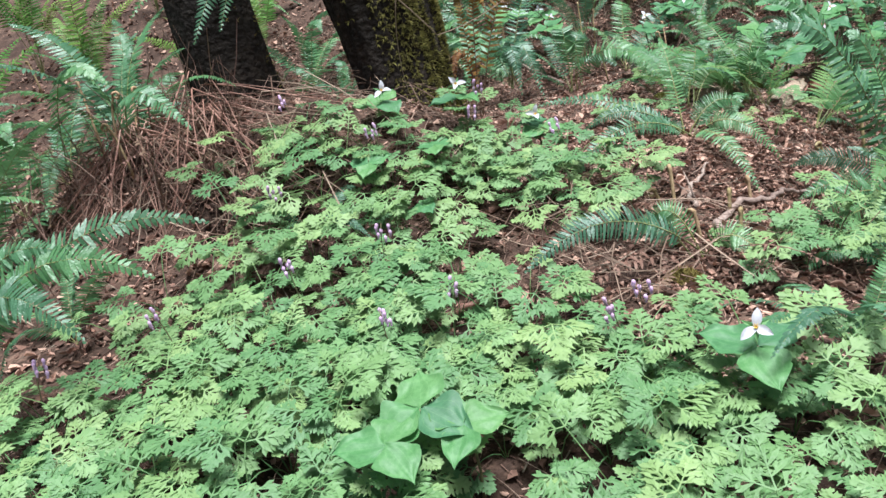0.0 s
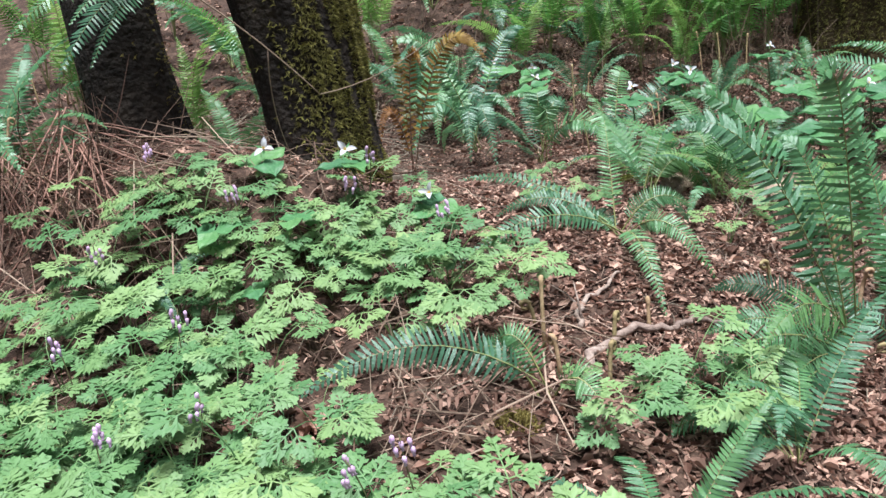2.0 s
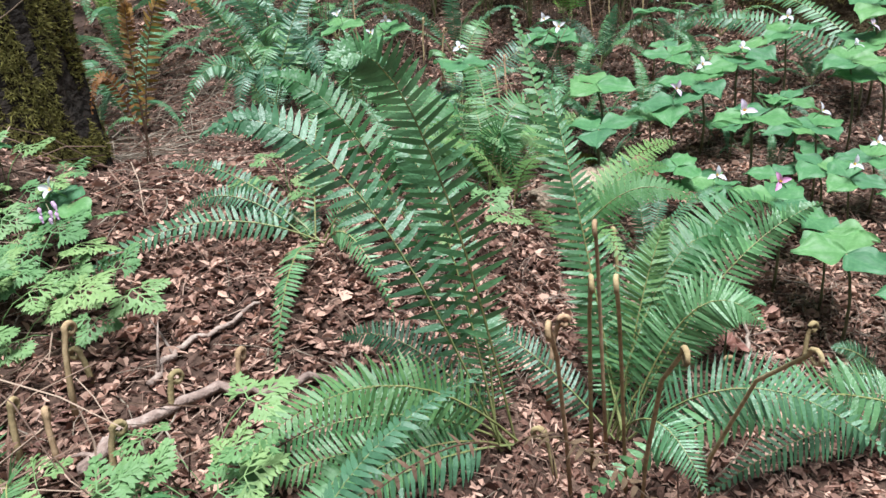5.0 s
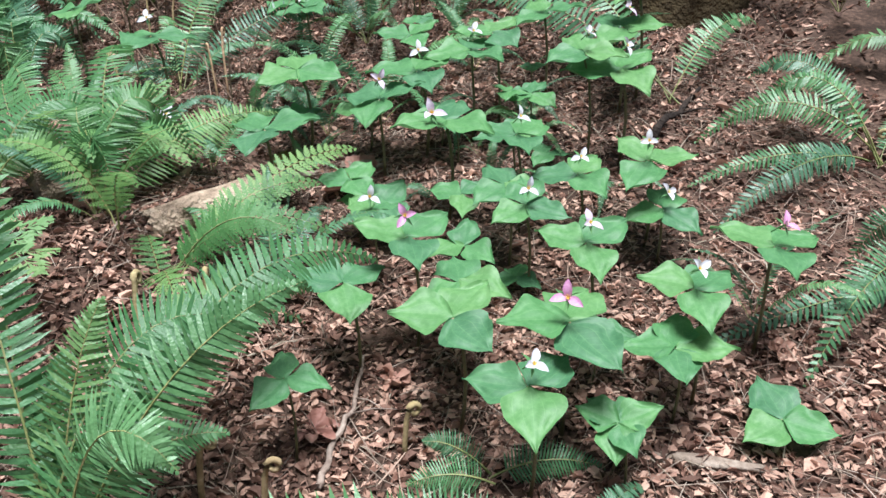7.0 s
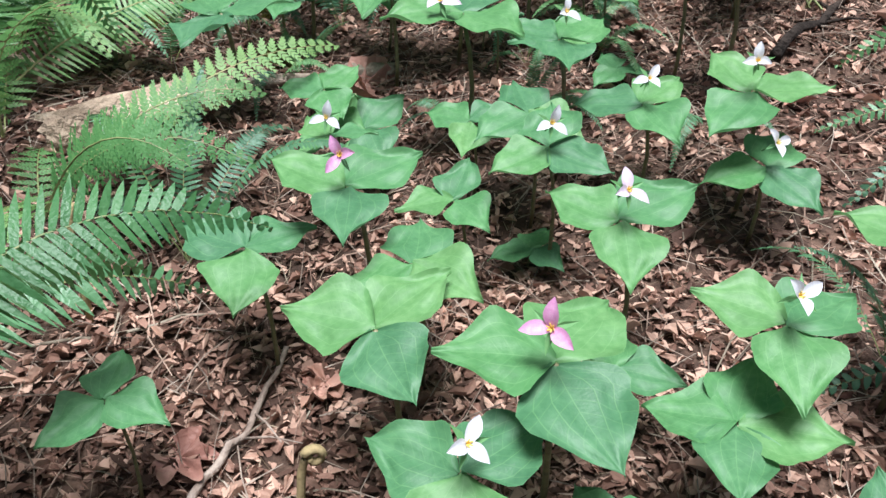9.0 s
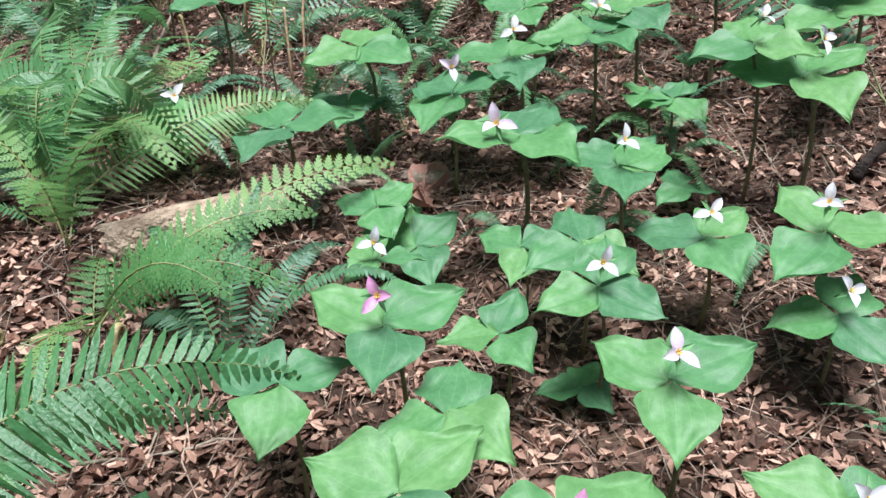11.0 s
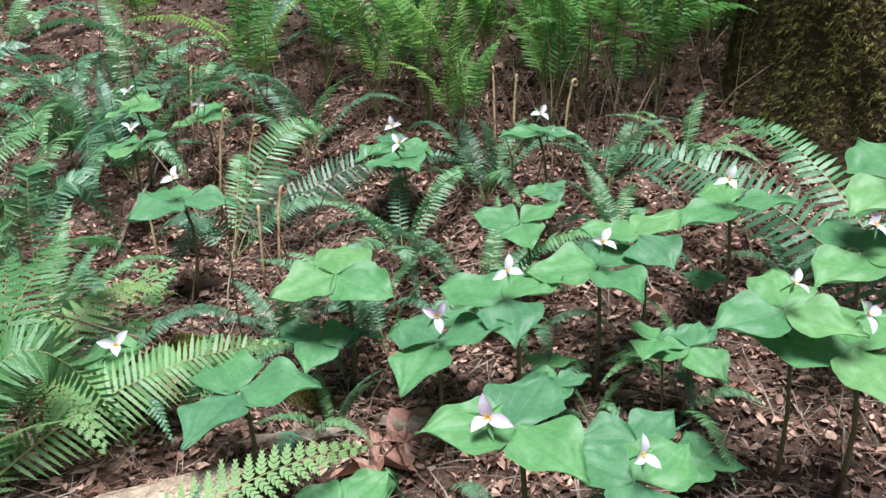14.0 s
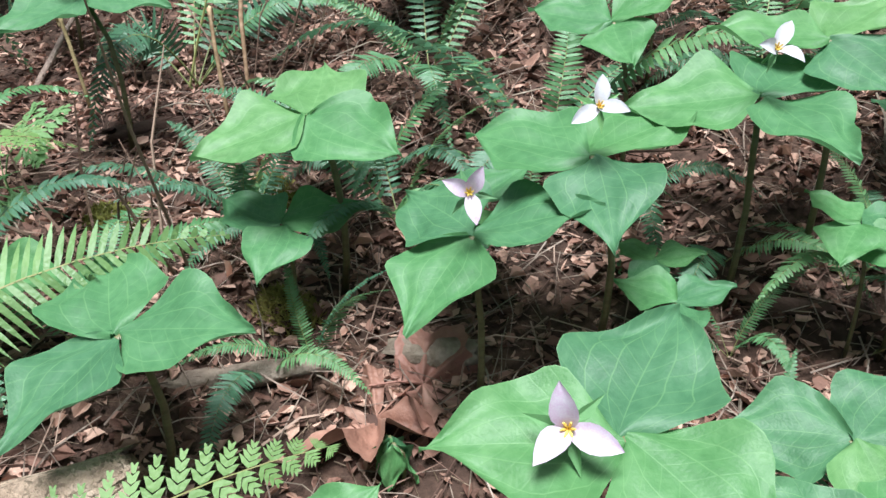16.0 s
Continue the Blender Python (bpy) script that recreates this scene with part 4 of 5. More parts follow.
# fern behind the first trilliums
F10 = (-1.62, 4.18)
fern(*F10, 4, 25, size=0.7, spread=(20, 200), dead=2, heroes=[
    ((-0.877, 4.771, 1.047), 0.16, 0.10, 44, 15), ((-1.432, 4.694, 1.154), 0.22, 0.09, 36, 40), ((-1.670, 3.830, 0.700), 0.2, 0.08, 38, 10)])
F17 = (-2.15, 3.72)
fern(*F17, 3, 44, size=0.7, spread=(60, 240), dead=3, heroes=[
    ((-2.101, 3.626, 0.781), 0.3, 0.09, 42, 10), ((-2.149, 3.863, 0.858), 0.35, 0.09, 42, 10), ((-1.668, 3.081, 0.664), 0.3, 0.09, 42, 10), ((-1.916, 3.942, 0.847), 0.3, 0.07, 38, 10)])
F18 = (-1.72, 2.75)
fern(*F18, 2, 45, size=0.6, spread=(100, 260), hero_mats=MID, heroes=[((-1.488, 3.054, 0.620), 0.22, 0.08, 40, 10), ((-1.399, 2.873, 0.576), 0.2, 0.08, 40, 10), ((-1.440, 3.205, 0.716), 0.25, 0.09, 40, 10), ((-1.400, 2.874, 0.583), 0.2, 0.08, 40, 10)])
F11 = (0.70, 4.00)
fern(*F11, 0, 26, label="broad grey-green sword fern before the mossy trunk", heroes=[
    ((-0.391, 4.743, 1.087), 0.20, 0.12, 46, 10), ((0.1, 4.9, 1.2), 0.2, 0.08, 38, 10), ((1.2, 4.5, 0.9), 0.15, 0.08, 38, 10)])
fern(-2.78, 4.80, 3, 53, size=0.8, spread=(30, 160), dead=2, label="dark sword fern with fronds hanging down the bank", heroes=[
    ((-2.552, 4.120, 0.836), 0.26, 0.12, 46, 0), ((-2.80, 4.05, 0.88), 0.28, 0.11, 44, 0), ((-2.38, 4.30, 0.86), 0.26, 0.10, 44, 10), ((-3.05, 4.25, 0.95), 0.26, 0.10, 44, 0)])
F12 = (-0.62, 4.10)
fern(*F12, 8, 27, key="sword", size=0.6, label="low dark sword fern among trilliums")
for i, (x, y, q) in enumerate([(-0.98, 4.32, 0.55), (-0.2, 4.4, 0.5), (-0.78, 4.75, 0.55), (0.35, 4.35, 0.45), (-0.95, 3.95, 0.4), (-1.15, 3.72, 0.4), (-0.3, 4.85, 0.5)]):
    fern(x, y, 8, 260 + i, size=q, label="low dark green sword fern on the bank")
fern(0.02, 3.95, 5, 28, size=0.35, label="low dark sword fern among trilliums")
fern(-0.15, 3.35, 4, 29, size=0.35, spread=(-60, 120), label="low dark sword fern under trilliums")
# ferns downhill of the trunk
F13 = (1.354, 3.466)
fern(*F13, 2, 30, size=0.7, spread=(-60, 60), dead=2, heroes=[
    ((0.690, 3.595, 0.542), 0.2, 0.08, 40, 10), ((0.611, 3.364, 0.432), 0.08, 0.05, 36, 10), ((0.630, 3.065, 0.355), 0.12, 0.07, 38, 0), ((0.963, 3.833, 0.752), 0.2, 0.08, 40, 10), ((0.932, 3.738, 0.595), 0.25, 0.07, 36, 40)])
F14 = (1.237, 2.739)
fern(*F14, 2, 31, size=0.6, spread=(-60, 60), heroes=[((0.677, 2.355, 0.179), 0.2, 0.08, 40, 10), ((0.979, 2.846, 0.301), 0.2, 0.07, 36, 10), ((0.444, 2.506, 0.216), 0.05, 0.05, 34, 10)])
F15 = (1.721, 4.789)
fern(*F15, 5, 32, size=0.8, spread=(120, 300), dead=3)
F16 = (-0.179, 2.073)
fern(*F16, 0, 33, label="small dull sword fern flat on the litter", heroes=[((0.109, 2.108, 0.119), 0.04, 0.05, 30, 0), ((-0.368, 2.030, 0.141), 0.03, 0.05, 28, 0), ((-0.327, 2.079, 0.228), 0.03, 0.04, 26, 0)])
fern(*(-2.164, 0.513), 9, 34, size=0.6)
fern(*(-1.728, 0.919), 8, 35, size=0.65, spread=(30, 300))
fern(*(-2.692, 0.344), 4, 36, size=0.3)
fern(*(-3.750, 1.622), 4, 37, size=0.4)
fern(*(-4.724, 1.359), 5, 38, size=0.55)
fern(*(-0.854, 3.831), 5, 39, size=0.5)
# ferns up the hill behind
for i, (x, y, q) in enumerate([(-0.75, 5.75, 0.8), (-0.35, 5.9, 0.9), (0.05, 6.1, 0.9), (-0.55, 6.6, 1.0), (-1.35, 6.3, 0.95), (-0.1, 6.8, 1.05), (0.3, 6.5, 0.95), (-1.0, 7.0, 1.1), (0.45, 7.2, 1.2)]):
    fern(x, y, 7, 300 + i, key="up", size=q, label="tall fresh green fern on the hillside", group="hillside ferns")
rnd = random.Random(77)
for i, (x, y, key, s, nfr) in enumerate([
    (-1.9, 5.6, "up", 0.9, 9), (-1.2, 5.3, "up", 0.95, 9), (-0.6, 5.2, "up", 0.95, 10), (-0.15, 5.45, "up", 1.0, 10), (-0.9, 6.1, "up", 1.1, 10), (-0.3, 6.3, "sword", 1.0, 9), (0.0, 5.0, "sword", 0.5, 6),
    (-2.6, 5.4, "sword", 0.9, 9), (-3.0, 5.0, "sword", 1.0, 9), (-2.2, 6.3, "sword", 1.0, 9), (-3.4, 6.0, "up", 1.1, 9), (-1.5, 6.9, "up", 1.1, 9), (-0.6, 7.2, "up", 1.2, 10), (0.2, 7.0, "up", 1.2, 9),
    (-2.9, 7.0, "sword", 1.2, 9), (-4.0, 5.0, "sword", 1.0, 8), (-4.6, 4.6, "up", 1.0, 8), (-5.3, 4.2, "sword", 1.0, 9), (-5.8, 5.2, "up", 1.2, 8), (-4.8, 6.2, "sword", 1.2, 8), (-6.4, 3.6, "sword", 1.1, 8), (-3.6, 8.0, "up", 1.3, 8),
    (-2.0, 8.2, "sword", 1.3, 8), (-0.6, 8.4, "up", 1.3, 8), (1.0, 7.6, "sword", 1.2, 8), (1.8, 6.2, "sword", 1.1, 8), (2.4, 5.0, "sword", 1.0, 8), (2.0, 4.1, "sword", 0.9, 8), (2.9, 6.8, "up", 1.2, 8), (-2.55, 4.75, "sword", 0.75, 8),
    (-5.6, 7.0, "up", 1.3, 8), (-5.1, 3.5, "sword", 0.9, 8), (-5.7, 3.0, "up", 1.0, 8), (-4.75, 3.7, "sword", 0.8, 7), (-6.1, 2.4, "sword", 1.0, 8), (-5.6, 1.5, "sword", 0.9, 7), (-3.7, 3.9, "sword", 0.6, 6), (-0.5, 5.5, "up", 0.9, 9), (-1.0, 5.65, "up", 0.9, 9), (-1.5, 5.35, "up", 0.85, 8), (0.15, 5.7, "up", 0.9, 8), (-2.15, 5.3, "up", 0.85, 8), (-0.95, 4.95, "up", 0.8, 7), (-1.55, 5.75, "sword", 1.0, 8), (0.35, 6.1, "up", 1.0, 8), (-2.4, 5.9, "up", 1.0, 8), (-1.1, 7.9, "sword", 1.3, 8), (0.9, 8.8, "up", 1.4, 8), (-4.4, 7.6, "sword", 1.4, 8), (-6.6, 6.2, "up", 1.4, 8), (-8.0, 6.4, "up", 1.5, 8), (2.0, 8.0, "up", 1.4, 8), (-3.2, 5.5, "sword", 0.9, 8), (-4.4, 5.5, "up", 1.0, 8), (-2.9, 9.3, "up", 1.5, 8), (-5.2, 9.0, "up", 1.6, 8), (-0.4, 9.8, "up", 1.6, 8), (3.6, 5.4, "sword", 1.2, 8), (-7.2, 5.0, "sword", 1.3, 8), (-1.7, 5.0, "sword", 0.7, 7), (-3.7, 4.3, "sword", 0.7, 6)]):
    fern(x, y, nfr, 200 + i, key=key, size=s, dead=i % 2, label="tall fresh green fern on the hillside" if key == "up" else "sword fern on the hillside", group="hillside ferns")
for i, (x, y, q) in enumerate([(-0.30, 5.55, 0.75), (0.05, 5.95, 0.85), (-0.70, 5.60, 0.8), (-1.15, 5.75, 0.85), (0.20, 6.7, 1.1), (-0.5, 6.4, 1.0), (-1.7, 6.1, 0.95), (0.0, 7.6, 1.2), (-1.2, 7.2, 1.2)]):
    fern(x, y, 6, 340 + i, key="lush", size=q, label="spreading fresh green sword fern on the hillside", group="hillside ferns")
for i, (x, y, az, q) in enumerate([(-0.42, 4.02, -70, 0.40), (-0.23, 3.90, -100, 0.42), (-0.93, 3.42, -80, 0.34), (0.02, 3.75, -60, 0.38), (-0.62, 3.95, 20, 0.45), (-1.05, 3.75, -120, 0.38), (0.32, 3.35, -110, 0.34), (-0.35, 3.30, 150, 0.3)]):
    fern(x, y, 0, 360 + i, extra=[(az, "sword", 5, q), (az + 75, "sword", 2, q * 0.8)], label="low dark sword fern sprig flat under trilliums")
for i, (x, y, tall, az) in enumerate([(-2.36, 5.0, 0.5, 100), (-1.85, 4.45, 0.55, 80), (-1.75, 4.5, 0.45, 60), (-1.35, 4.05, 0.42, 90), (-1.38, 4.0, 0.35, 120), (-1.82, 4.0, 0.3, 150), (-0.7, 4.9, 0.5, 90), (-0.5, 4.95, 0.45, 60), (-0.8, 5.0, 0.5, 110)]):
    crozier(x, y, tall * 0.9, az, 90 + i, r=0.006)

drooping_shoot(*(-0.646, 3.331), 0.10, 1)
drooping_shoot(*(-0.660, 3.346), 0.09, 2)
fern(*(-0.863, 3.470), 4, 47, size=0.26, label="low grey-green fern sprig in the litter")
fern(*(-0.193, 3.687), 4, 48, size=0.24, label="low grey-green fern sprig in the litter")
fern(*(0.622, 2.618), 4, 49, size=0.4, label="dark sword fern under the trilliums")
fern(*(-0.014, 3.881), 4, 50, size=0.35, label="dark sword fern under the trilliums")
fern(*(-0.812, 2.614), 5, 51, size=0.5, spread=(0, 200), label="dark sword fern under the trilliums")

# ---- fallen wood ----
def rotten_log(x, y, az, length, r, label, seed, pitch=0.0, m=None):
    """A broken, weathered piece of log, ragged at its ends."""
    n = 14
    verts, faces = [], []
    off = V((seed * 9.1, 0, 0))
    for i in range(n):
        u = i / (n - 1)
        for k in range(20):
            a = 2 * math.pi * k / 20
            rr = r * (0.8 + 0.25 * math.sin(u * 3.0 + 0.6)) * (1 + 0.30 * noise.noise(off + V((u * 3, math.cos(a) * 1.2, math.sin(a) * 1.2))) + 0.12 * noise.noise(off + V((u * 2, math.cos(a) * 5, math.sin(a) * 5))))
            end = 0.06 * noise.noise(off + V((math.cos(a) * 3, math.sin(a) * 3, u * 9)))
            verts.append(((u - 0.5) * length + (end if i in (0, n - 1) else 0), rr * math.cos(a), rr * math.sin(a) * 0.85))
    for i in range(n - 1):
        for k in range(20):
            faces.append((i * 20 + k, i * 20 + (k + 1) % 20, (i + 1) * 20 + (k + 1) % 20, (i + 1) * 20 + k))
    faces += [tuple(range(20))[::-1], tuple(range((n - 1) * 20, n * 20))]
    ob = new("log", mesh_of("log", verts, faces, m or M_PALE, smooth=True))
    ob.matrix_basis = pose(x, y, on_ground(x, y) + r * 0.45, 0, pitch, az)
    return tagged(ob, label, "log", "rotten logs")


rotten_log(-1.07, 2.93, 45, 0.46, 0.064, "pale rotten log half hidden by ferns", 1, -4)
rotten_log(-1.50, 2.92, 50, 0.26, 0.058, "pale broken end of a rotten log", 2, 8)
rotten_log(-0.955, 3.400, 30, 0.26, 0.026, "weathered grey piece of wood on the litter", 3, m=M_STICK)
rotten_log(-0.664, 3.556, 17, 0.15, 0.032, "flaking grey piece of rotten wood", 4, m=M_STICK)
rotten_log(*(0.347, 2.113), -12, 0.24, 0.018, "grey broken branch lying on the litter", 5, m=M_STICK)
rotten_log(*(-0.103, 3.818), 8, 0.14, 0.016, "short dark piece of rotten branch", 6, m=M_TWIG)
rotten_log(*(-1.599, 3.955), 50, 0.18, 0.022, "short pinkish piece of rotten branch", 7, m=M_TWIG)

stick([(-2.235, 1.188), (-2.214, 1.322), (-2.033, 1.495), (-1.903, 1.504), (-1.819, 1.574), (-1.686, 1.577)], 0.018, "crooked grey branch lying on dead leaves", seed=2, bend=0.03)
stick([(-2.213, 1.494), (-2.207, 1.627), (-2.103, 1.737), (-2.023, 1.825)], 0.011, "bleached grey stick on dead leaves", seed=3)
stick([(-0.581, 2.024), (-0.566, 2.128), (-0.531, 2.265), (-0.528, 2.459)], 0.010, "straight bleached stick on the litter", seed=4, bend=0.015, lift=0.02)
stick([(-2.628, 0.976), (-2.516, 0.916), (-2.369, 0.889), (-2.251, 0.963)], 0.010, "dark bent stick over the bare litter", M_TWIG, seed=6)
stick([(-3.314, 1.033), (-3.164, 1.095), (-3.028, 1.101)], 0.016, "reddish rotten stick on the litter", M_MAPLE, seed=7, twigs=0)
stick([(-0.418, 3.679), (-0.270, 3.656), (-0.063, 3.618)], 0.006, "thin reddish-brown stick on the litter", M_TWIG, seed=8)
stick([(0.549, 3.731), (0.836, 4.111)], 0.018, "dark dead branch by the mossy trunk", M_BARK, seed=9)
stick([(-1.100, 2.247), (-0.995, 2.314), (-0.706, 2.498)], 0.006, "thin dark twig with lichen", M_STICK, seed=10)
stick([(-0.827, 4.041), (-0.285, 4.149)], 0.005, "thin bowed twig on the litter", M_TWIG, seed=11, lift=0.05)
stick([(-2.111, 4.085), (-2.522, 4.998)], 0.010, "grey stick leaning on the slope", M_STICK, seed=12, lift=0.08)


def bough():
    """A thin bare twig arching in front of the mossy trunk."""
    a, b, c = V((-3.514, 1.757, 1.782)), V((-3.297, 1.876, 1.573)), V((-3.101, 2.004, 1.335))
    pts = bezier(a, b * 2 - (a + c) * 0.5, c, 14)
    v, f = tube(pts, [0.0035 - 0.0001 * i for i in range(14)], 6)
    for tip, ctrl in ((V((-2.514, 2.064, 1.588)), V((-2.826, 2.074, 1.355))), (V((-3.264, 2.091, 1.078)), V((-3.306, 1.984, 1.283)))):
        start = c if tip.x > c.x else pts[8]
        q = bezier(start, ctrl, tip, 10)
        v2, f2 = tube(q, [0.0024 - 0.0001 * i for i in range(10)], 5)
        k = len(v)
        v += v2
        f += [tuple(x + k for x in g) for g in f2]
    root = bezier(a, a + V((-0.3, 0.1, 0.3)), V((-4.30, 2.60, 2.55)), 10)
    v2, f2 = tube(root, [0.004] * 10, 6)
    k = len(v)
    v += v2
    f += [tuple(x + k for x in g) for g in f2]
    ob = new("bare_twig", mesh_of("bare_twig", v, f, M_TWIG, smooth=True, tone=[0.7] * len(f)))
    tagged(ob, "thin bare arching shrub twig by the trunk", "twig")


bough()


def maple_leaf(x, y, az, size, seed, tilt=15):
    """A large dead maple leaf: five toothed lobes, creased along the ribs and curled at the rim."""
    rnd = random.Random(seed)
    turns, rings = 84, 6
    ph = rnd.uniform(0, 6)
    verts, faces = [(0, 0, 0)], []
    lobes = [(0, 1.05), (48, 0.98), (-48, 0.95), (102, 0.72), (-102, 0.70)]
    for j in range(1, rings + 1):
        q = j / rings
        for i in range(turns + 1):
            a = -158 + 316 * i / turns
            rim = 0.46 + max(r * 0.60 * max(0, 1 - abs(a - c) / 32) ** 0.9 for c, r in lobes) + 0.05 * abs(math.sin(radians(a) * 13))
            near = min(abs(a - c) for c, r in lobes) / 26
            d = size * q * (0.38 + (rim - 0.38) * q)
            z = size * (0.10 * q * math.cos(near * math.pi) * -1 + 0.42 * q ** 2.6 * (0.45 + 0.55 * math.sin(radians(a) * 2 + ph)) + 0.09 * q * math.sin(radians(a) * 5 + 2 * ph) + 0.06 * noise.noise(V((q * 5 * math.cos(radians(a)), q * 5 * math.sin(radians(a)), ph))))
            verts.append((d * math.cos(radians(a)), d * math.sin(radians(a)), z))
    n = turns + 1
    for i in range(turns):
        faces.append((0, 1 + i, 2 + i))
        for j in range(rings - 1):
            k = 1 + j * n + i
            faces.append((k, k + n, k + n + 1, k + 1))
    k = len(verts)
    sv, sf = tube([V((0, 0, 0)), V((-0.35, 0.04, 0.05)) * size, V((-0.8, 0.02, 0.02)) * size], [size * 0.02, size * 0.016, size * 0.02], 5)
    verts += sv
    faces += [tuple(q + k for q in g) for g in sf]
    ob = new("maple_leaf", mesh_of("maple_leaf", verts, faces, M_MAPLE, smooth=True))
    ob.matrix_basis = pose(x, y, on_ground(x, y) + 0.016, tilt, rnd.uniform(-10, 10), az)
    return tagged(ob, "large curled reddish-brown dead maple leaf", "dead leaf", "maple leaves")


maple_leaf(-0.715, 3.405, 250, 0.13, 1, 14)
maple_leaf(-0.668, 3.490, 35, 0.115, 2, 22)
for i, p in enumerate([(-0.443, 2.382), (-0.446, 2.402), (-3.055, 1.020), (-3.053, 1.025), (-2.348, 1.686), (0.579, 3.503), (-0.454, 4.135), (-0.619, 2.180), (0.644, 2.484), (-0.430, 2.415), (-2.929, 1.645), (0.163, 3.896)]):
    maple_leaf(*p, 47 * i, 0.05 + 0.006 * (i % 4), 10 + i, -8 + 3 * i)

# ---- bleeding hearts beside the path ----
rnd = random.Random(5)
LX, LY = (-2.573, 1.153)
spots = []
def heart_ground(x, y):
    """Where the bleeding hearts grow: a patch below the trunks, broken by a bare litter patch, patchier uphill."""
    if ((x + 2.60) / 0.46) ** 2 + ((y - 1.02) / 0.52) ** 2 < 1 + 0.2 * math.sin(x * 9 + y * 7) or (x > -2.50 and y > 0.45):
        return 0
    left = -4.85 if y < 0.85 else -4.45
    if x < left + 0.12 * math.sin(y * 4.3) or x > -2.33 + 0.12 * math.sin(y * 3.1) - 0.30 * max(y - 1.2, 0) or y < -0.15:
        return 0
    if (x + 4.42) ** 2 + (y - 1.02) ** 2 < 0.045 or (x + 2.56) ** 2 + (y - 0.2) ** 2 < 0.04 or (x + 3.3) ** 2 + (y - 0.12) ** 2 < 0.06:
        return 0
    if y > (2.05 if x < -3.5 else 1.88) - 0.25 * max(-3.75 - x, 0) / 0.7 or (y > 1.4 and x < -4.1):
        return 0
    return 1 if y < 0.95 or noise.noise(V((x * 3.1, y * 3.1, 4.0))) > -0.20 else 0


tries = 0
while len(spots) < 185 and tries < 9000:
    tries += 1
    x, y = rnd.uniform(-4.9, -2.1), rnd.uniform(-0.2, 2.1)
    gap = 0.105 if y < 0.9 else 0.125
    if heart_ground(x, y) and all((x - a) ** 2 + (y - b) ** 2 > gap ** 2 for a, b in spots):
        spots.append((x, y))
for i, (x, y) in enumerate(spots):
    bleeding_heart(x, y, i, rnd.uniform(0.85, 1.1), 4, bloom=False)
for i, p in enumerate([(-5.790, 4.276), (-5.974, 4.209), (-2.411, 1.762), (-2.028, 1.000), (-2.157, 1.029), (-1.931, 1.055), (-2.079, 2.427), (-1.589, 3.556), (-2.167, 2.648), (-2.809, 1.983), (-2.923, 1.860), (-2.599, 1.552), (-2.487, 1.618), (-5.026, 4.430), (-5.113, 3.864), (-1.459, 2.338), (-2.482, 0.283), (-2.362, 0.261), (-1.870, 1.121), (-1.953, 1.200), (-2.909, 2.014), (-2.994, 2.036), (-3.106, 1.916), (-2.855, 2.165)]):
    bleeding_heart(*p, 300 + i, 0.95, 4)
for i, p in enumerate([(-3.894, 1.783, 0.722), (-3.788, 2.165, 1.035), (-3.422, 1.992, 0.857), (-3.076, 2.123, 0.821), (-2.998, 2.334, 0.856), (-3.799, 1.296, 0.484), (-2.613, 2.020, 0.653), (-4.213, 1.151, 0.444), (-3.320, 0.955, 0.393), (-3.492, 1.379, 0.509), (-2.705, 0.820, 0.348), (-4.627, 0.965, 0.400), (-3.484, 0.867, 0.373), (-2.792, 0.756, 0.335)]):
    bleeding_heart(p[0], p[1] - 0.15, 400 + i, 0.9, 4, bloom=True)

# ---- litter ----
def ragged_edge(x, y, r):
    """Thins the litter out towards the borders of its area."""
    d = min(x + 5.0, 1.5 - x, y, 6.4 - y)
    return d > r.random() * 0.7 + 0.2 * noise.noise(V((x * 2, y * 2, 0)))
litter("leaf_litter", "reddish-brown dead leaves covering the forest floor", 56000, (-5.0, 0.0, 1.5, 6.4), (0.014, 0.044), 1, M_LITTER, keep=ragged_edge)
litter("leaf_litter", "larger tan dead leaves scattered on the slope", 9000, (-7.0, -0.2, 1.8, 7.5), (0.030, 0.070), 2, M_LITTER, lift=0.02)
litter("leaf_litter", "pale tan dead leaves by the path", 29000, (-2.9, 0.4, 1.3, 2.9), (0.014, 0.052), 12, M_LITTER, keep=lambda x, y, r: min(x + 2.9, 1.3 - x, y - 0.4, 2.9 - y) > r.random() * 0.5, lift=0.02)
litter("leaf_litter", "scattered dead leaves over the wider slope", 5000, (-12.0, -6.0, 8.0, 12.0), (0.03, 0.09), 13, M_LITTER, lift=0.02)
litter("leaf_litter", "fine crumbled leaf bits on the soil", 8000, (-1.6, 1.5, 1.3, 4.8), (0.010, 0.030), 3, M_LITTER)
litter("leaf_litter", "flat tan dead leaves between the trilliums", 15000, (-2.3, 1.7, 1.6, 5.4), (0.018, 0.050), 14, M_LITTER, lift=0.02)
litter("leaf_litter", "dead leaves on the upper slope", 8000, (-7.0, 5.3, 3.5, 11.0), (0.03, 0.09), 4, M_LITTER, lift=0.02)
litter("leaf_litter", "brown dead leaves behind the mound", 6000, (-7.2, 1.2, -4.0, 5.2), (0.020, 0.065), 16, M_LITTER, lift=0.02)
twigs("twig_litter", "thin brown twigs and needles on the litter", 7500, (-5.0, 0.0, 1.5, 6.0), (0.04, 0.22), 5, M_TWIG)
twigs("twig_litter", "bleached grey twigs lying on the litter", 1500, (-5.0, 0.2, 1.5, 6.5), (0.06, 0.26), 15, M_STICK, rad=0.0018)
twigs("needle_litter", "short fir needles on the litter", 5500, (-1.6, 1.4, 1.3, 4.6), (0.015, 0.05), 6, M_TWIG, rad=0.0009)


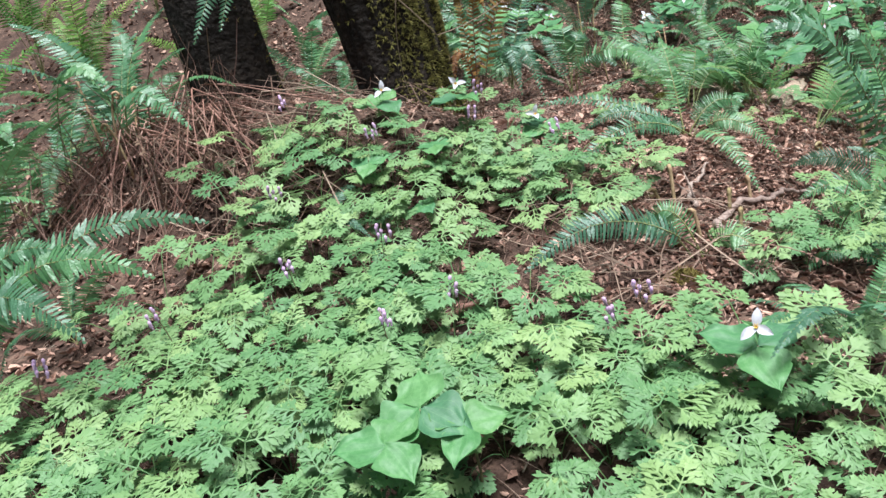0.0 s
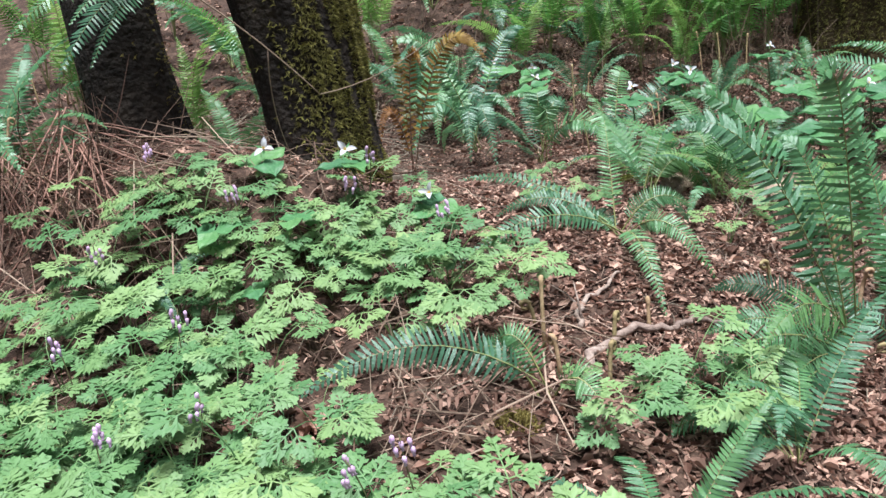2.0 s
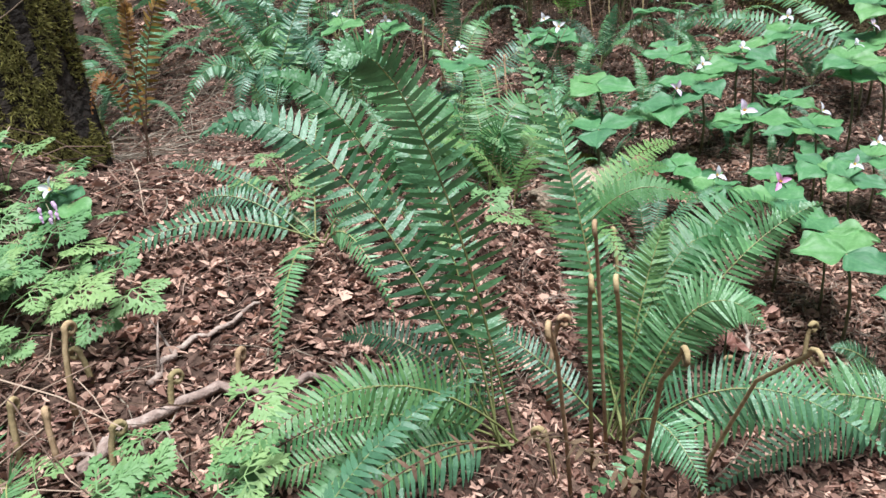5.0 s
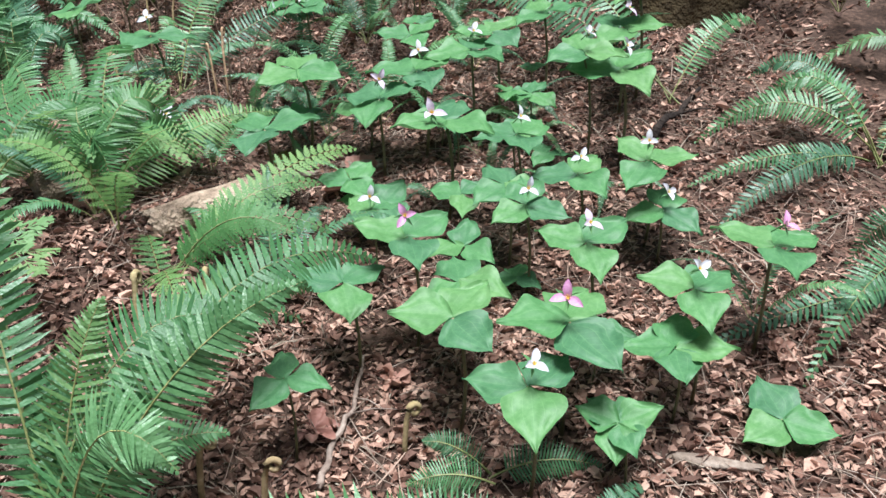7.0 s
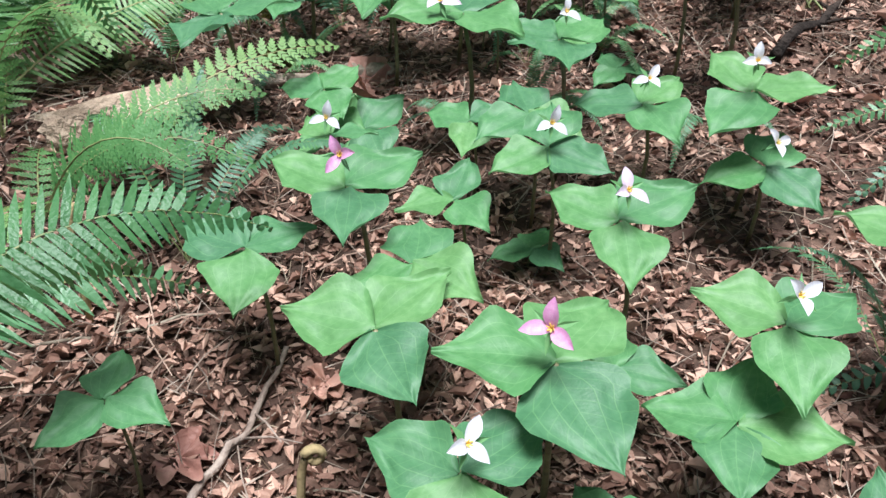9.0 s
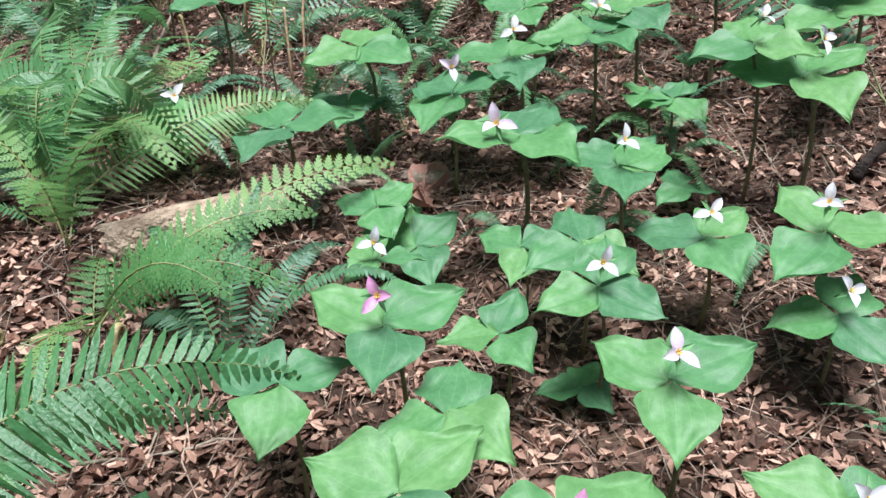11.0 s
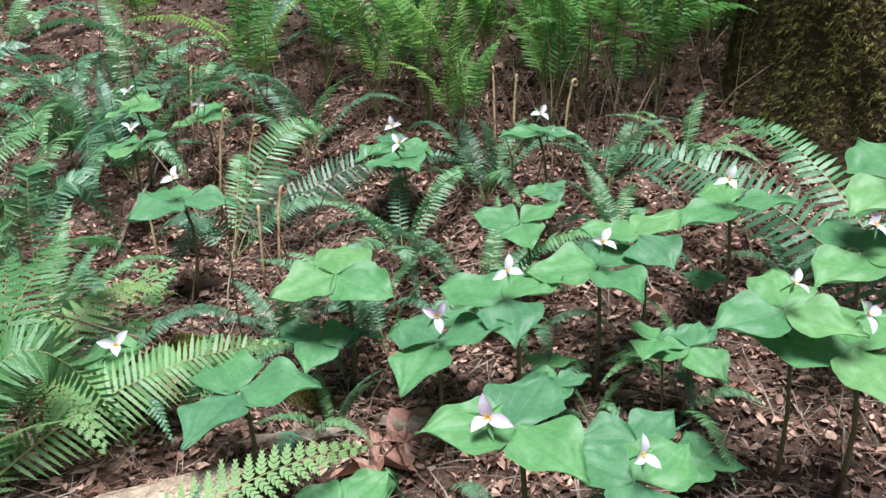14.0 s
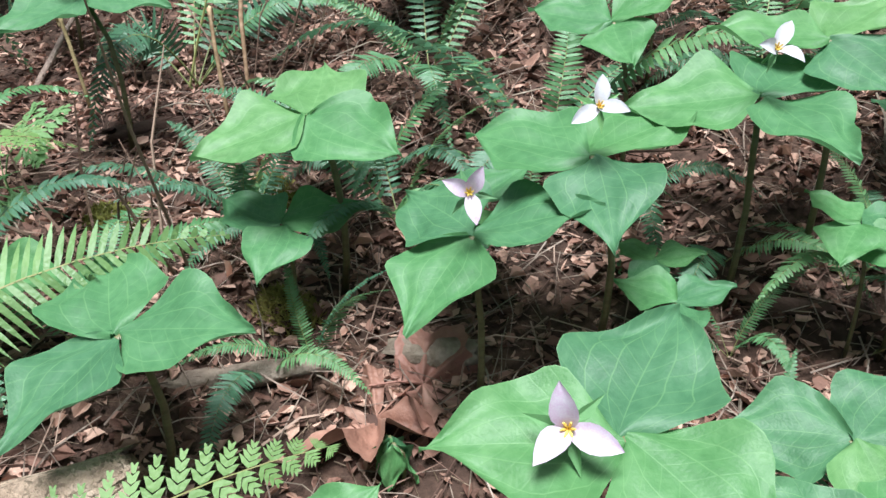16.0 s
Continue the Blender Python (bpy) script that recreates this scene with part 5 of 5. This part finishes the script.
def near_mound(x, y, r):
    return math.exp(-(((x - MX) / 0.9) ** 2 + ((y - MY + 0.2) / 0.6) ** 2)) > r.random() or math.exp(-(((x - LX) / 0.5) ** 2 + ((y - LY) / 0.3) ** 2)) > r.random()


twigs("dead_stalks", "tangled dead brown fern stalks", 1800, (MX - 1.6, 0.5, LX + 1.0, MY + 1.0), (0.15, 0.55), 7, M_TWIG, rad=0.0022, keep=near_mound, up=0.16)

def stalk_skirt(cx, cy, count, seed):
    """Old fern stalks that radiate from a crown and lie down over the mound."""
    rnd = random.Random(seed)
    v, f = [], []
    for i in range(count):
        az, ln_ = radians(rnd.uniform(175, 375)), rnd.uniform(0.35, 0.95)
        x, y = cx + rnd.uniform(-0.06, 0.06), cy + rnd.uniform(-0.05, 0.05)
        rise = rnd.uniform(0.05, 0.26)
        pts = []
        for k in range(6):
            u = k / 5
            px, py = x + math.cos(az) * ln_ * u + 0.03 * math.sin(u * 5 + i), y + math.sin(az) * ln_ * u * 0.8
            pts.append(V((px, py, on_ground(px, py) + rise * (1 - u) ** 1.5 + 0.012)))
        r = rnd.uniform(0.0022, 0.0046)
        v2, f2 = tube(pts, [r * (1 - 0.12 * k) for k in range(6)], 5)
        k = len(v)
        v += v2
        f += [tuple(q + k for q in g) for g in f2]
    return tagged(new("dead_stalks", mesh_of("dead_stalks", v, f, M_MAPLE, smooth=True)), "reddish dead fern stalks fanned over the mound", "dead stalks", kind="stuff")


stalk_skirt(-4.58, 2.24, 48, 21)
stalk_skirt(-4.22, 2.20, 30, 22)
twigs("twig_litter", "bleached twigs behind the two trunks", 500, (-4.9, 2.9, -2.9, 5.2), (0.12, 0.5), 23, M_STICK, rad=0.0032, up=0.06)
twigs("twig_litter", "fine pale twigs between the trilliums", 2200, (-1.7, 1.8, 1.2, 4.8), (0.05, 0.2), 24, M_STICK, rad=0.0012, up=0.03)
upright_stalks("standing_stalks", "thin brown old fern stalks standing uphill", 230, [(-0.75, 5.0, 0.16), (-0.5, 5.1, 0.12), (-1.2, 5.3, 0.2), (-1.9, 5.3, 0.3), (-2.6, 5.1, 0.25), (-0.2, 5.4, 0.2), (0.1, 6.2, 0.3), (-3.2, 5.6, 0.3)], (0.35, 0.95), 8, M_TWIG, 0.0026)
upright_stalks("standing_stalks", "dead fern stalks on the mound by the trunks", 160, [(-4.3, 2.2, 0.16), (-4.7, 2.2, 0.2), (-4.9, 2.0, 0.2)], (0.2, 0.6), 9, M_TWIG, 0.0024)
upright_stalks("standing_stalks", "dead fern stalks round the great fern", 60, [(-1.15, 1.45, 0.12), (-0.95, 1.5, 0.1), (-1.95, 1.1, 0.1)], (0.10, 0.30), 10, M_TWIG, 0.0024)
upright_stalks("standing_stalks", "brown stalks among the trilliums", 26, [(-1.25, 3.5, 0.08), (-1.35, 4.1, 0.06), (-1.75, 4.3, 0.1)], (0.35, 0.7), 11, M_TWIG, 0.003)
for i, p in enumerate([(-1.179, 3.847), (-1.429, 3.627), (-1.729, 3.166), (-2.462, 1.030), (-0.966, 3.551), (-1.650, 3.077)]):
    moss_patch(*p, 0.07, 0.05, 60 + i)
